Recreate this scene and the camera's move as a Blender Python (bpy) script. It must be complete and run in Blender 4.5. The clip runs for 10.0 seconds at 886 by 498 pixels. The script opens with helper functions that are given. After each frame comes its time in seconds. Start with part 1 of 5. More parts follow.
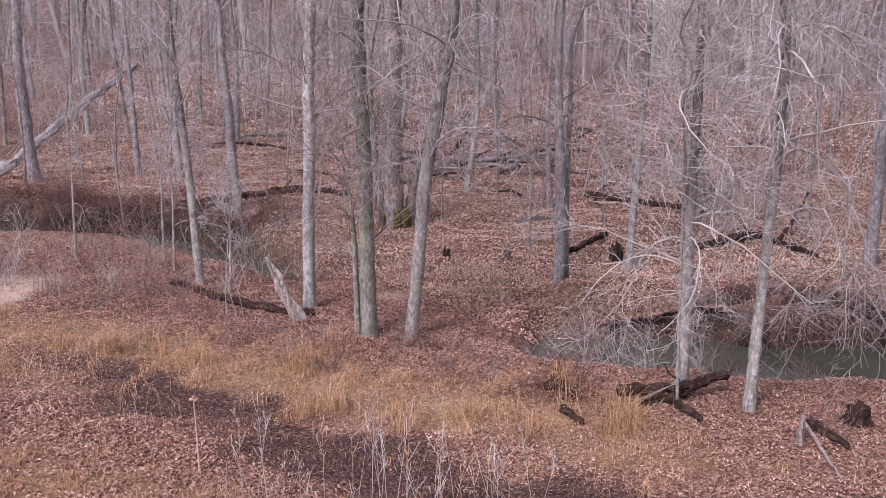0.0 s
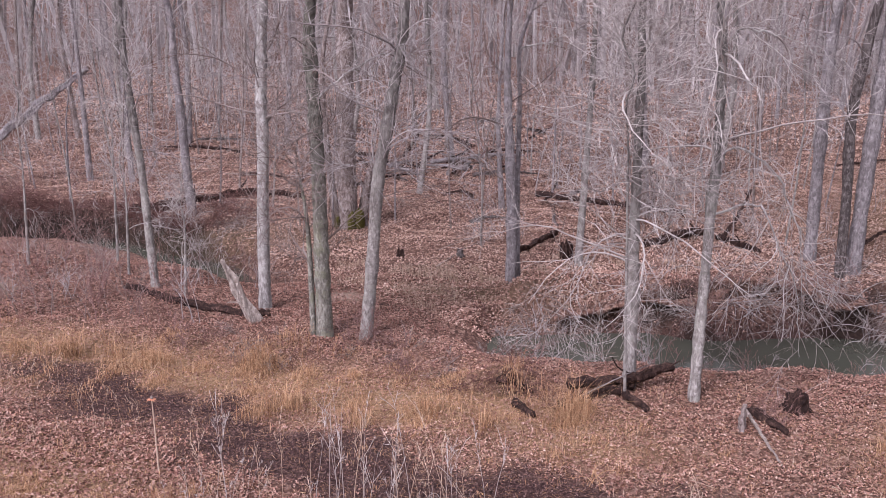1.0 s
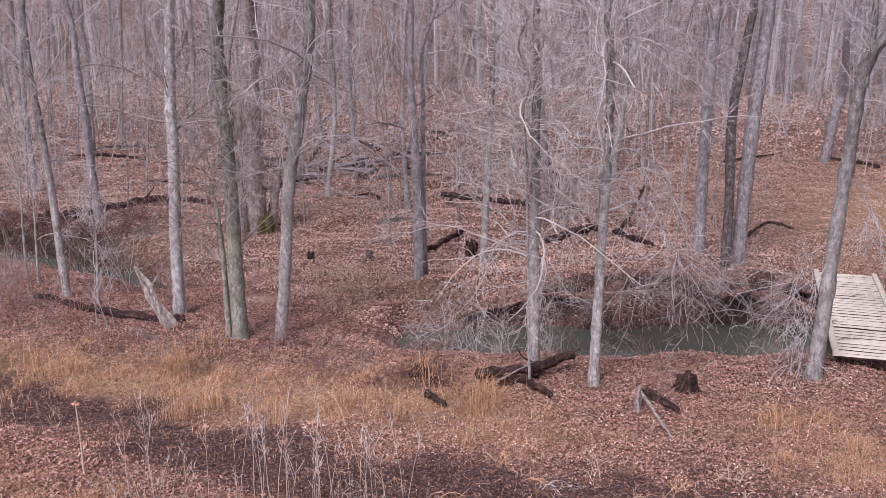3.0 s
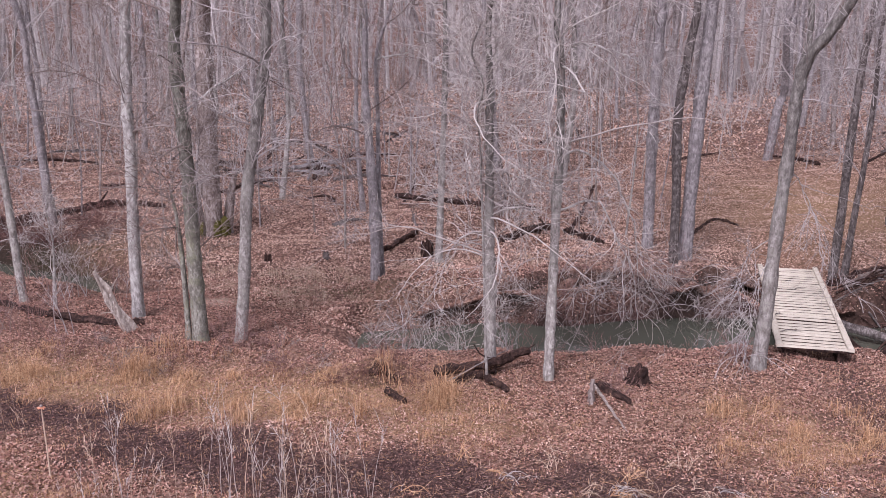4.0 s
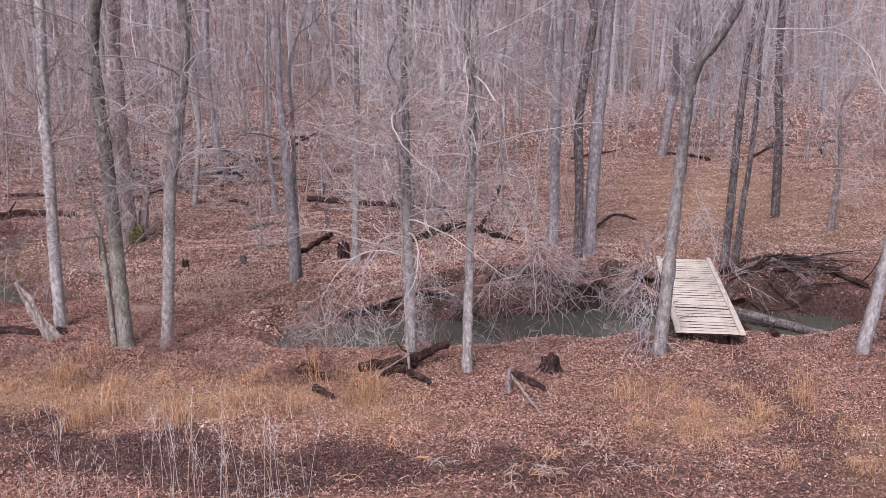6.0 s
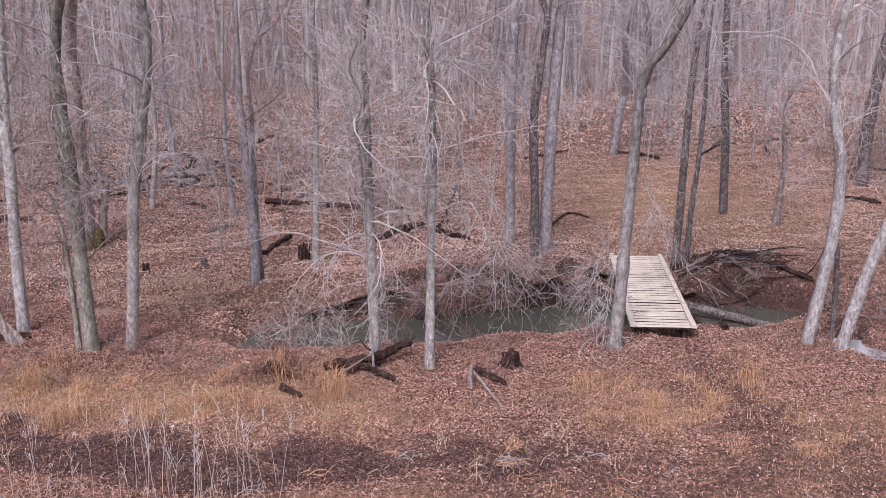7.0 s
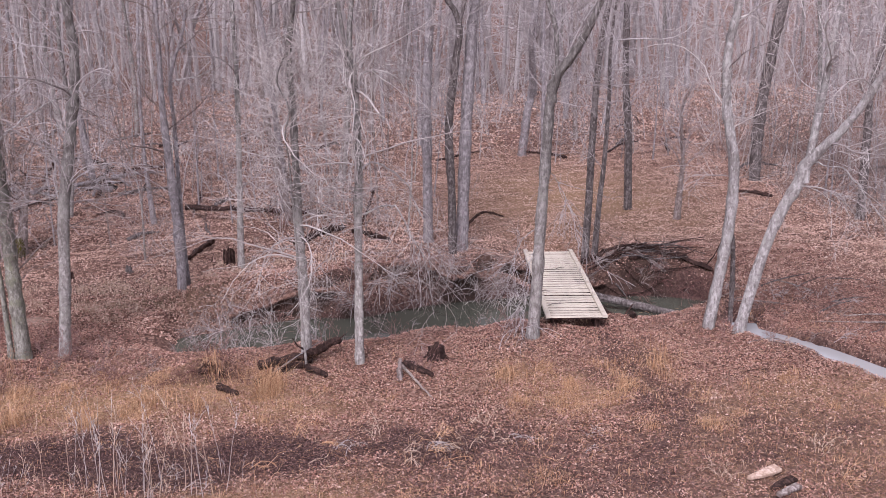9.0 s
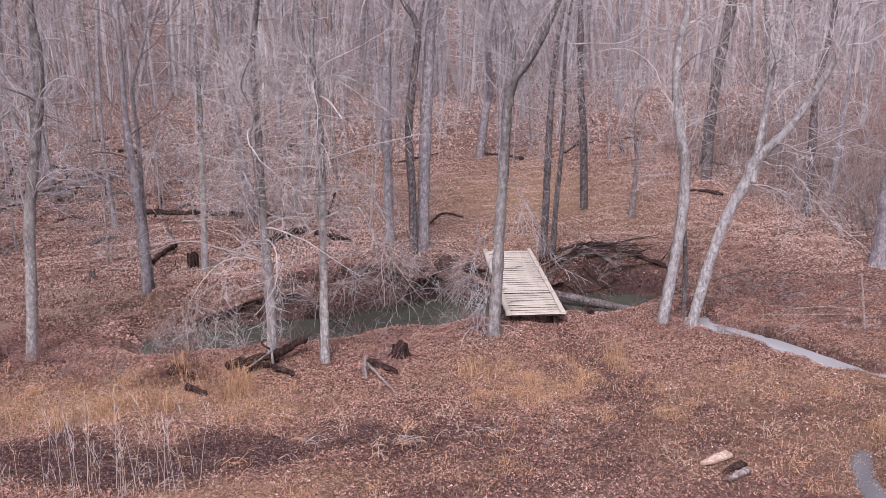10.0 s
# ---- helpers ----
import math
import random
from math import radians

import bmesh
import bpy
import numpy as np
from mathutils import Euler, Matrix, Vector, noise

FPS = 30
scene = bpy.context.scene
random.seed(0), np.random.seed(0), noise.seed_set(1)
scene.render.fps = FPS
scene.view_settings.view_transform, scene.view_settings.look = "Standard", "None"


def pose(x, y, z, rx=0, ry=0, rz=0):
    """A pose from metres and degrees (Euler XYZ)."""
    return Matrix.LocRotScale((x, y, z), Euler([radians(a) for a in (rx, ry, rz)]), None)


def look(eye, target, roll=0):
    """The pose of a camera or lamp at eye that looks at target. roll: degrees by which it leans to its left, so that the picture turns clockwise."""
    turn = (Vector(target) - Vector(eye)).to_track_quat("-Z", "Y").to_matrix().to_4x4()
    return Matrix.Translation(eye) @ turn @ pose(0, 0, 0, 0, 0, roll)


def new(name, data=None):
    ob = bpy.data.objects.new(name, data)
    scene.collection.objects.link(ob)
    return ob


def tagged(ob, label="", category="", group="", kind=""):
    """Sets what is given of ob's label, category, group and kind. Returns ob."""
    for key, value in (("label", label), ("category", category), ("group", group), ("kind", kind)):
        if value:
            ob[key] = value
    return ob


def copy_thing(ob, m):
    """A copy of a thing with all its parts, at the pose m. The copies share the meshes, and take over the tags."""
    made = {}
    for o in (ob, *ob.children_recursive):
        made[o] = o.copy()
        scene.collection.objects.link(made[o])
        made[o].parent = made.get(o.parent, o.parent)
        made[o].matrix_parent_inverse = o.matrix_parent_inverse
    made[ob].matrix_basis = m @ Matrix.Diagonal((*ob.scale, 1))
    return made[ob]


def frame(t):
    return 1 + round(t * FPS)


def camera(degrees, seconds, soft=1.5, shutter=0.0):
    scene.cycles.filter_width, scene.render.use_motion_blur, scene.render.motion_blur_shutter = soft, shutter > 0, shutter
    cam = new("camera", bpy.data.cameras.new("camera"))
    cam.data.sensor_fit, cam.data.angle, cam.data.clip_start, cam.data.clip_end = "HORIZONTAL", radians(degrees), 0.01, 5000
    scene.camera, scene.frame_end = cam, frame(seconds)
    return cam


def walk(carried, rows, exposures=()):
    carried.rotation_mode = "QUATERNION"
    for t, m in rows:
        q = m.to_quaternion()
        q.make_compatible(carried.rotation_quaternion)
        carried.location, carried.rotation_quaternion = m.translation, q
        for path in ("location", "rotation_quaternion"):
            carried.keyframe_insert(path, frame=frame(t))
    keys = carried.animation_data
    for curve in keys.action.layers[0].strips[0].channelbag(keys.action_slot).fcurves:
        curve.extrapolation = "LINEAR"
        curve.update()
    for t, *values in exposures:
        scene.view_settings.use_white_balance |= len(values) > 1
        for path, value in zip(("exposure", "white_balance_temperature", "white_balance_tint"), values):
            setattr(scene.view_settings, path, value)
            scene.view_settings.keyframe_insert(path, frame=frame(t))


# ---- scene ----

EXPOSURES = [(0.0, 1.14, 5850, 28.5), (10.0, 1.14, 5850, 28.5)]
cam = camera(47.90, 10.0, soft=0.72)
# seconds, place, heading to the right, downward tilt, lean to the right
ROWS = [
    (0.0, -0.0031, 1.7553, 5.4430, -13.968, 14.285, -0.584),
    (0.5, 0.0544, 1.6080, 5.4707, -12.648, 14.243, -0.521),
    (1.0, 0.1010, 1.4519, 5.5015, -11.306, 14.204, -0.460),
    (1.5, 0.1355, 1.2880, 5.5358, -9.944, 14.170, -0.401),
    (2.0, 0.1569, 1.1175, 5.5736, -8.563, 14.143, -0.344),
    (2.5, 0.1645, 0.9414, 5.6151, -7.166, 14.122, -0.289),
    (3.0, 0.1582, 0.7606, 5.6600, -5.753, 14.110, -0.236),
    (3.5, 0.1377, 0.5758, 5.7084, -4.329, 14.106, -0.186),
    (4.0, 0.1034, 0.3876, 5.7600, -2.894, 14.111, -0.137),
    (4.5, 0.0558, 0.1964, 5.8144, -1.454, 14.123, -0.091),
    (5.0, -0.0043, 0.0026, 5.8713, -0.010, 14.142, -0.046),
    (5.5, -0.0759, -0.1935, 5.9303, 1.433, 14.166, -0.002),
    (6.0, -0.1574, -0.3919, 5.9907, 2.871, 14.193, 0.041),
    (6.5, -0.2473, -0.5927, 6.0518, 4.299, 14.221, 0.084),
    (7.0, -0.3436, -0.7959, 6.1130, 5.713, 14.248, 0.127),
    (7.5, -0.4439, -1.0019, 6.1734, 7.108, 14.271, 0.172),
    (8.0, -0.5458, -1.2110, 6.2321, 8.477, 14.285, 0.218),
    (8.5, -0.6464, -1.4239, 6.2880, 9.816, 14.288, 0.268),
    (9.0, -0.7426, -1.6411, 6.3401, 11.117, 14.274, 0.322),
    (9.5, -0.8309, -1.8636, 6.3871, 12.375, 14.239, 0.381),
    (10.0, -0.9077, -2.0921, 6.4279, 13.583, 14.178, 0.446),
]
walk(cam, [(t, pose(x, y, z, 90 - down, 0, -turn) @ pose(0, 0, 0, 0, 0, -lean)) for t, x, y, z, turn, down, lean in ROWS], EXPOSURES)

# ---- sky and sun ----
world = bpy.data.worlds.new("overcast_sky")
scene.world = world
world.use_nodes = True
wn = world.node_tree
sky = wn.nodes.new("ShaderNodeTexSky")
sky.sky_type, sky.sun_disc = "NISHITA", False
SUN_HEIGHT, SUN_TURN = 48.0, 205.0
sky.sun_elevation, sky.sun_rotation = radians(SUN_HEIGHT), radians(SUN_TURN)
cloud = wn.nodes.new("ShaderNodeHueSaturation")
cloud.inputs["Saturation"].default_value = 0.06
wn.links.new(sky.outputs[0], cloud.inputs["Color"])
wn.links.new(cloud.outputs[0], wn.nodes["Background"].inputs[0])
wn.nodes["Background"].inputs[1].default_value = 0.11
sun_data = bpy.data.lights.new("sun", "SUN")
sun_data.energy, sun_data.angle, sun_data.color = 2.0, radians(18), (1.0, 0.96, 0.9)
sun = new("sun", sun_data)
a, e = radians(SUN_TURN), radians(SUN_HEIGHT)
sun.matrix_world = look((0, 0, 60), (-math.sin(a) * math.cos(e) * 60, -math.cos(a) * math.cos(e) * 60, 60 - 60 * math.sin(e)))


# ---- materials ----
class Nodes:
    """A small wrapper that writes node trees."""

    def __init__(self, name, rough=0.85, spec=0.25):
        self.m = bpy.data.materials.new(name)
        self.m.use_nodes = True
        self.t = self.m.node_tree
        self.b = self.t.nodes["Principled BSDF"]
        self.b.inputs["Roughness"].default_value = rough
        self.b.inputs["Specular IOR Level"].default_value = spec
        self.co = self.t.nodes.new("ShaderNodeTexCoord")

    def put(self, sock, v):
        if isinstance(v, bpy.types.NodeSocket):
            self.t.links.new(v, sock)
        elif isinstance(v, tuple) and len(v) == 3 and sock.type == "RGBA":
            sock.default_value = (*v, 1)
        else:
            sock.default_value = v

    def noise(self, scale, detail=3.0, rough=0.55, stretch=None, space="Object"):
        n = self.t.nodes.new("ShaderNodeTexNoise")
        n.inputs["Scale"].default_value, n.inputs["Detail"].default_value, n.inputs["Roughness"].default_value = scale, detail, rough
        self.put(n.inputs["Vector"], self.place(stretch, space))
        return n.outputs[0]

    def place(self, stretch=None, space="Object"):
        src = self.co.outputs[space]
        if stretch:
            mp = self.t.nodes.new("ShaderNodeMapping")
            mp.inputs["Scale"].default_value = stretch
            self.t.links.new(src, mp.inputs["Vector"])
            src = mp.outputs[0]
        return src

    def cells(self, scale, stretch=None, out="Color"):
        n = self.t.nodes.new("ShaderNodeTexVoronoi")
        n.inputs["Scale"].default_value = scale
        self.put(n.inputs["Vector"], self.place(stretch))
        return n.outputs[out]

    def ramp(self, fac, *stops):
        n = self.t.nodes.new("ShaderNodeValToRGB")
        el = n.color_ramp.elements
        while len(el) < len(stops):
            el.new(0.5)
        for i, (pos, c) in enumerate(stops):
            el[i].position = pos
            el[i].color = (*c, 1) if isinstance(c, tuple) else (c, c, c, 1)
        self.put(n.inputs[0], fac)
        return n.outputs[0]

    def mix(self, fac, a, b, kind="MIX"):
        n = self.t.nodes.new("ShaderNodeMix")
        n.data_type, n.blend_type = "RGBA", kind
        self.put(n.inputs[0], fac)
        self.put(n.inputs[6], a)
        self.put(n.inputs[7], b)
        return n.outputs[2]

    def math(self, op, a, b=0.5):
        n = self.t.nodes.new("ShaderNodeMath")
        n.operation = op
        self.put(n.inputs[0], a)
        self.put(n.inputs[1], b)
        return n.outputs[0]

    def attr(self, name):
        n = self.t.nodes.new("ShaderNodeAttribute")
        n.attribute_name = name
        return n.outputs["Fac"]

    def island(self):
        return self.t.nodes.new("ShaderNodeNewGeometry").outputs["Random Per Island"]

    def each(self):
        return self.t.nodes.new("ShaderNodeObjectInfo").outputs["Random"]

    def done(self, colour, bump=None, strength=0.4, dist=0.02):
        self.put(self.b.inputs["Base Color"], colour)
        if bump is not None:
            n = self.t.nodes.new("ShaderNodeBump")
            n.inputs["Strength"].default_value, n.inputs["Distance"].default_value = strength, dist
            self.put(n.inputs["Height"], bump)
            self.t.links.new(n.outputs[0], self.b.inputs["Normal"])
        return self.m


def bark(name, dark, mid, light, lichen=None, patch=1.6, rough_from=None):
    n = Nodes(name, 0.92, 0.12)
    furrow = n.noise(9, 6, 0.72, (2.4, 2.4, 0.8))
    col = n.ramp(furrow, (0.37, dark), (0.5, mid), (0.65, light))
    blot = n.ramp(n.noise(patch * 2, 5, 0.7, (1.2, 1.2, 0.8)), (0.42, 0.0), (0.6, 1.0))
    col = n.mix(n.math("MULTIPLY", blot, 0.62), col, dark)
    band = n.ramp(n.noise(5.5, 4, 0.7, (0.5, 0.5, 2.6)), (0.54, 0.0), (0.64, 1.0))
    col = n.mix(n.math("MULTIPLY", band, 0.42), col, dark)
    fleck = n.ramp(n.noise(20, 3, 0.6, (1, 1, 0.6)), (0.56, 0.0), (0.66, 1.0))
    col = n.mix(n.math("MULTIPLY", fleck, 0.75), col, light)
    if lichen:
        col = n.mix(n.ramp(n.noise(3.1, 4, 0.7), (0.5, 0.0), (0.66, 0.7)), col, lichen)
    if rough_from:
        # older, darker, scaly bark above the smooth lower stem
        split = n.t.nodes.new("ShaderNodeSeparateXYZ")
        n.t.links.new(n.co.outputs["Object"], split.inputs[0])
        rise = n.math("ADD", split.outputs[2], n.math("MULTIPLY", n.noise(1.1, 5, 0.7), 3.4))
        scaly = n.ramp(n.noise(11, 5, 0.7, (1.6, 1.6, 0.8)), (0.4, tuple(c * 0.35 for c in dark)), (0.55, tuple(c * 0.55 for c in mid)), (0.74, tuple(c * 0.9 for c in light)))
        col = n.mix(n.ramp(n.math("DIVIDE", rise, rough_from * 2), (0.38, 0.0), (0.58, 0.85)), col, scaly)
    col = n.mix(n.math("MULTIPLY", n.each(), 0.3), col, dark)
    return n.done(col, n.mix(0.4, furrow, n.noise(26, 4, 0.7, (1, 1, 0.7))), 1.0, 0.03)


BARK_GREY = bark("grey_bark", (0.13, 0.112, 0.10), (0.29, 0.265, 0.24), (0.47, 0.44, 0.405), (0.38, 0.372, 0.32), rough_from=4.6)
BARK_PALE = bark("pale_blotched_bark", (0.15, 0.132, 0.12), (0.33, 0.305, 0.285), (0.52, 0.49, 0.46), (0.42, 0.41, 0.37), patch=1.1)
BARK_MOSSY = bark("greenish_grey_bark", (0.10, 0.09, 0.073), (0.235, 0.22, 0.185), (0.40, 0.385, 0.33), (0.23, 0.235, 0.15), rough_from=4.6)
BARK_DARK = bark("dark_furrowed_bark", (0.045, 0.036, 0.033), (0.125, 0.104, 0.096), (0.26, 0.23, 0.213))
BARK_BROWN = bark("brown_bark", (0.095, 0.068, 0.058), (0.235, 0.19, 0.168), (0.39, 0.34, 0.31))
BARK_FAR = bark("weathered_bark", (0.12, 0.104, 0.103), (0.25, 0.222, 0.217), (0.39, 0.36, 0.35))
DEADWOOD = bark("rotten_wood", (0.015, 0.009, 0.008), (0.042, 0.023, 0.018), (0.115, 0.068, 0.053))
DRYWOOD = bark("bleached_wood", (0.16, 0.12, 0.10), (0.33, 0.28, 0.24), (0.52, 0.46, 0.41))


def moss():
    n = Nodes("moss", 0.95, 0.05)
    v = n.noise(40, 4, 0.7)
    return n.done(n.ramp(v, (0.3, (0.025, 0.022, 0.008)), (0.55, (0.08, 0.07, 0.02)), (0.75, (0.16, 0.14, 0.045))), v, 0.9, 0.02)


MOSS = moss()


def twig(name, a, b, c):
    n = Nodes(name, 0.8, 0.2)
    col = n.ramp(n.island(), (0.0, a), (0.5, b), (1.0, c))
    return n.done(n.mix(n.math("MULTIPLY", n.noise(14, 2), 0.5), col, a))


TWIG_PALE = twig("pale_twigs", (0.20, 0.165, 0.15), (0.36, 0.32, 0.295), (0.56, 0.52, 0.48))
TWIG_BROWN = twig("brown_twigs", (0.09, 0.065, 0.055), (0.21, 0.165, 0.146), (0.37, 0.315, 0.287))
TWIG_GREY = twig("grey_twigs", (0.15, 0.125, 0.118), (0.33, 0.293, 0.278), (0.53, 0.49, 0.47))
TWIG_RED = twig("reddish_twigs", (0.10, 0.05, 0.045), (0.20, 0.115, 0.10), (0.33, 0.22, 0.19))
TWIG_DARKRED = twig("dark_red_twigs", (0.05, 0.021, 0.018), (0.13, 0.06, 0.05), (0.25, 0.145, 0.12))
STALK = twig("dry_stalks", (0.27, 0.18, 0.125), (0.43, 0.325, 0.24), (0.58, 0.475, 0.375))
STRAW = twig("straw", (0.17, 0.08, 0.042), (0.45, 0.255, 0.132), (0.71, 0.485, 0.295))


def leaves(name, *tones):
    n = Nodes(name, 0.75, 0.25)
    col = n.ramp(n.island(), *zip((0.0, 0.2, 0.48, 0.76, 1.0), tones))
    col = n.mix(n.math("MULTIPLY", n.noise(30, 2), 0.4), col, tones[1])
    # drifts of older, damper leaves
    damp = n.ramp(n.noise(1.3, 4, 0.65), (0.48, 0.0), (0.68, 0.5))
    return n.done(n.mix(damp, col, n.mix(0.45, tones[0], tones[1])))


LEAVES = leaves("red_brown_leaves", (0.05, 0.021, 0.017), (0.185, 0.083, 0.061), (0.35, 0.19, 0.142), (0.45, 0.272, 0.208), (0.54, 0.38, 0.31))
LEAVES_TAN = leaves("tan_leaves", (0.17, 0.098, 0.074), (0.39, 0.245, 0.185), (0.53, 0.355, 0.272), (0.61, 0.44, 0.35), (0.68, 0.53, 0.44))


def litter():
    n = Nodes("leaf_littered_ground", 0.92, 0.12)
    cell = n.cells(24)
    tone = n.ramp(cell, (0.1, (0.028, 0.013, 0.011)), (0.4, (0.10, 0.05, 0.037)), (0.7, (0.235, 0.142, 0.107)), (0.95, (0.41, 0.285, 0.225)))
    wide = n.ramp(n.noise(0.5, 5, 0.6), (0.35, 0.0), (0.68, 1.0))
    col = n.mix(n.math("MULTIPLY", wide, 0.35), tone, (0.25, 0.145, 0.105))
    fine = n.noise(60, 4, 0.7)
    col = n.mix(n.ramp(fine, (0.35, 0.55), (0.55, 0.0)), col, (0.06, 0.035, 0.027))
    straw = n.ramp(n.noise(45, 4, 0.7, (1, 0.3, 1)), (0.3, (0.17, 0.10, 0.05)), (0.55, (0.36, 0.24, 0.12)), (0.75, (0.5, 0.36, 0.2)))
    col = n.mix(n.math("MULTIPLY", n.attr("grassy"), 0.5), col, straw)
    soil = n.ramp(n.noise(24, 5, 0.7), (0.36, (0.013, 0.007, 0.007)), (0.54, (0.062, 0.033, 0.03)), (0.74, (0.21, 0.128, 0.106)))
    col = n.mix(n.attr("muddy"), col, soil)
    sand = n.ramp(n.noise(30, 4), (0.3, (0.28, 0.20, 0.15)), (0.7, (0.44, 0.345, 0.275)))
    col = n.mix(n.attr("sandy"), col, sand)
    # near-black wet soil, which also paints the shade under overhanging banks
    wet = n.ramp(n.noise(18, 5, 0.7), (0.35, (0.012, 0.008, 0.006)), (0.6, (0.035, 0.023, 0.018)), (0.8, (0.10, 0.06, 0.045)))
    col = n.mix(n.attr("earthy_shaded"), col, wet)
    green = n.ramp(n.noise(20, 4), (0.3, (0.05, 0.045, 0.02)), (0.7, (0.15, 0.13, 0.06)))
    col = n.mix(n.math("MULTIPLY", n.attr("mossy"), 0.5), col, green)
    return n.done(col, n.mix(0.5, cell, fine), 0.7, 0.04)


LITTER = litter()


def pond(name, colour, rough):
    n = Nodes(name, rough, 0.5)
    n.b.inputs["IOR"].default_value = 1.33
    v = n.noise(3.2, 3, 0.5)
    return n.done(n.mix(n.noise(0.7, 3), colour, tuple(c * 1.5 for c in colour)), v, 0.04, 0.02)


# silt tone, paler still to paint the white sky's reflection into the base colour
SILTY_SKYLIT = pond("silty_skylit_water", (0.23, 0.227, 0.22), 0.02)
PUDDLED = pond("puddle_water", (0.10, 0.097, 0.098), 0.05)
WATER = pond("murky_water", (0.055, 0.057, 0.043), 0.03)


def lumber():
    n = Nodes("weathered_lumber", 0.8, 0.2)
    grain = n.noise(6, 5, 0.65, (1.0, 14, 14))
    col = n.ramp(grain, (0.25, (0.30, 0.25, 0.19)), (0.5, (0.52, 0.46, 0.37)), (0.8, (0.68, 0.62, 0.52)))
    col = n.mix(n.math("MULTIPLY", n.each(), 0.45), col, (0.36, 0.31, 0.25))
    stain = n.ramp(n.noise(2.3, 4, 0.7), (0.5, 0.0), (0.72, 0.7))
    return n.done(n.mix(stain, col, (0.22, 0.18, 0.14)), grain, 0.3, 0.005)


LUMBER = lumber()


# ---- builders ----
rng = np.random.default_rng(7)


def mesh_of(name, verts, faces, material, smooth=False):
    """A mesh from arrays of corners and of equal-sided faces."""
    verts, faces = np.asarray(verts, np.float32), np.asarray(faces, np.int32)
    me = bpy.data.meshes.new(name)
    k = faces.shape[1]
    me.vertices.add(len(verts))
    me.vertices.foreach_set("co", verts.ravel())
    me.loops.add(faces.size)
    me.loops.foreach_set("vertex_index", faces.ravel())
    me.polygons.add(len(faces))
    me.polygons.foreach_set("loop_start", np.arange(0, faces.size, k, dtype=np.int32))
    me.polygons.foreach_set("loop_total", np.full(len(faces), k, np.int32))
    me.polygons.foreach_set("use_smooth", np.full(len(faces), smooth))
    me.update(calc_edges=True)
    me.materials.append(material)
    return me


def part(name, mesh, parent, label=""):
    ob = new(name, mesh)
    ob.parent = parent
    return tagged(ob, label)


def thing(name, at, label, category, group="", turn=0.0):
    ob = new(name)
    ob.matrix_basis = pose(*at, 0, 0, turn)
    return tagged(ob, label, category, group)


def tubes(P, R, n):
    """Tubes along the polylines P (count, knots, 3) with radii R (count, knots) and n sides."""
    B, K, _ = P.shape
    D = np.gradient(P, axis=1)
    D /= np.linalg.norm(D, axis=2, keepdims=True) + 1e-9
    main = D.mean(1)
    ref = np.where(np.abs(main[:, 2:3]) > 0.8, np.array([[1.0, 0, 0]]), np.array([[0, 0, 1.0]]))[:, None, :]
    U = np.cross(D, np.broadcast_to(ref, D.shape))
    U /= np.linalg.norm(U, axis=2, keepdims=True) + 1e-9
    W = np.cross(D, U)
    ang = np.arange(n) * 2 * np.pi / n
    V = P[:, :, None] + R[:, :, None, None] * (np.cos(ang)[None, None, :, None] * U[:, :, None] + np.sin(ang)[None, None, :, None] * W[:, :, None])
    i = (np.arange(B)[:, None, None] * K + np.arange(K - 1)[None, :, None]) * n
    j, j2 = np.arange(n)[None, None, :], ((np.arange(n) + 1) % n)[None, None, :]
    F = np.stack([i + j, i + j2, i + n + j2, i + n + j], -1).reshape(-1, 4)
    return V.reshape(-1, 3), F


def join(*meshes):
    V, F, k = [], [], 0
    for v, f in meshes:
        V.append(v)
        F.append(f + k)
        k += len(v)
    return np.concatenate(V), np.concatenate(F)


def smooth_line(pts, k):
    """k knots along guide points, eased round the bends (Catmull-Rom)."""
    p = np.asarray(pts, float)
    q = np.concatenate([2 * p[:1] - p[1:2], p, 2 * p[-1:] - p[-2:-1]])
    s = np.linspace(0, len(p) - 1 - 1e-6, k)
    i = s.astype(int)
    u = (s - i)[:, None]
    a, b, c, d = q[i], q[i + 1], q[i + 2], q[i + 3]
    return 0.5 * (2 * b + (c - a) * u + (2 * a - 5 * b + 4 * c - d) * u ** 2 + (3 * b - a - 3 * c + d) * u ** 3)


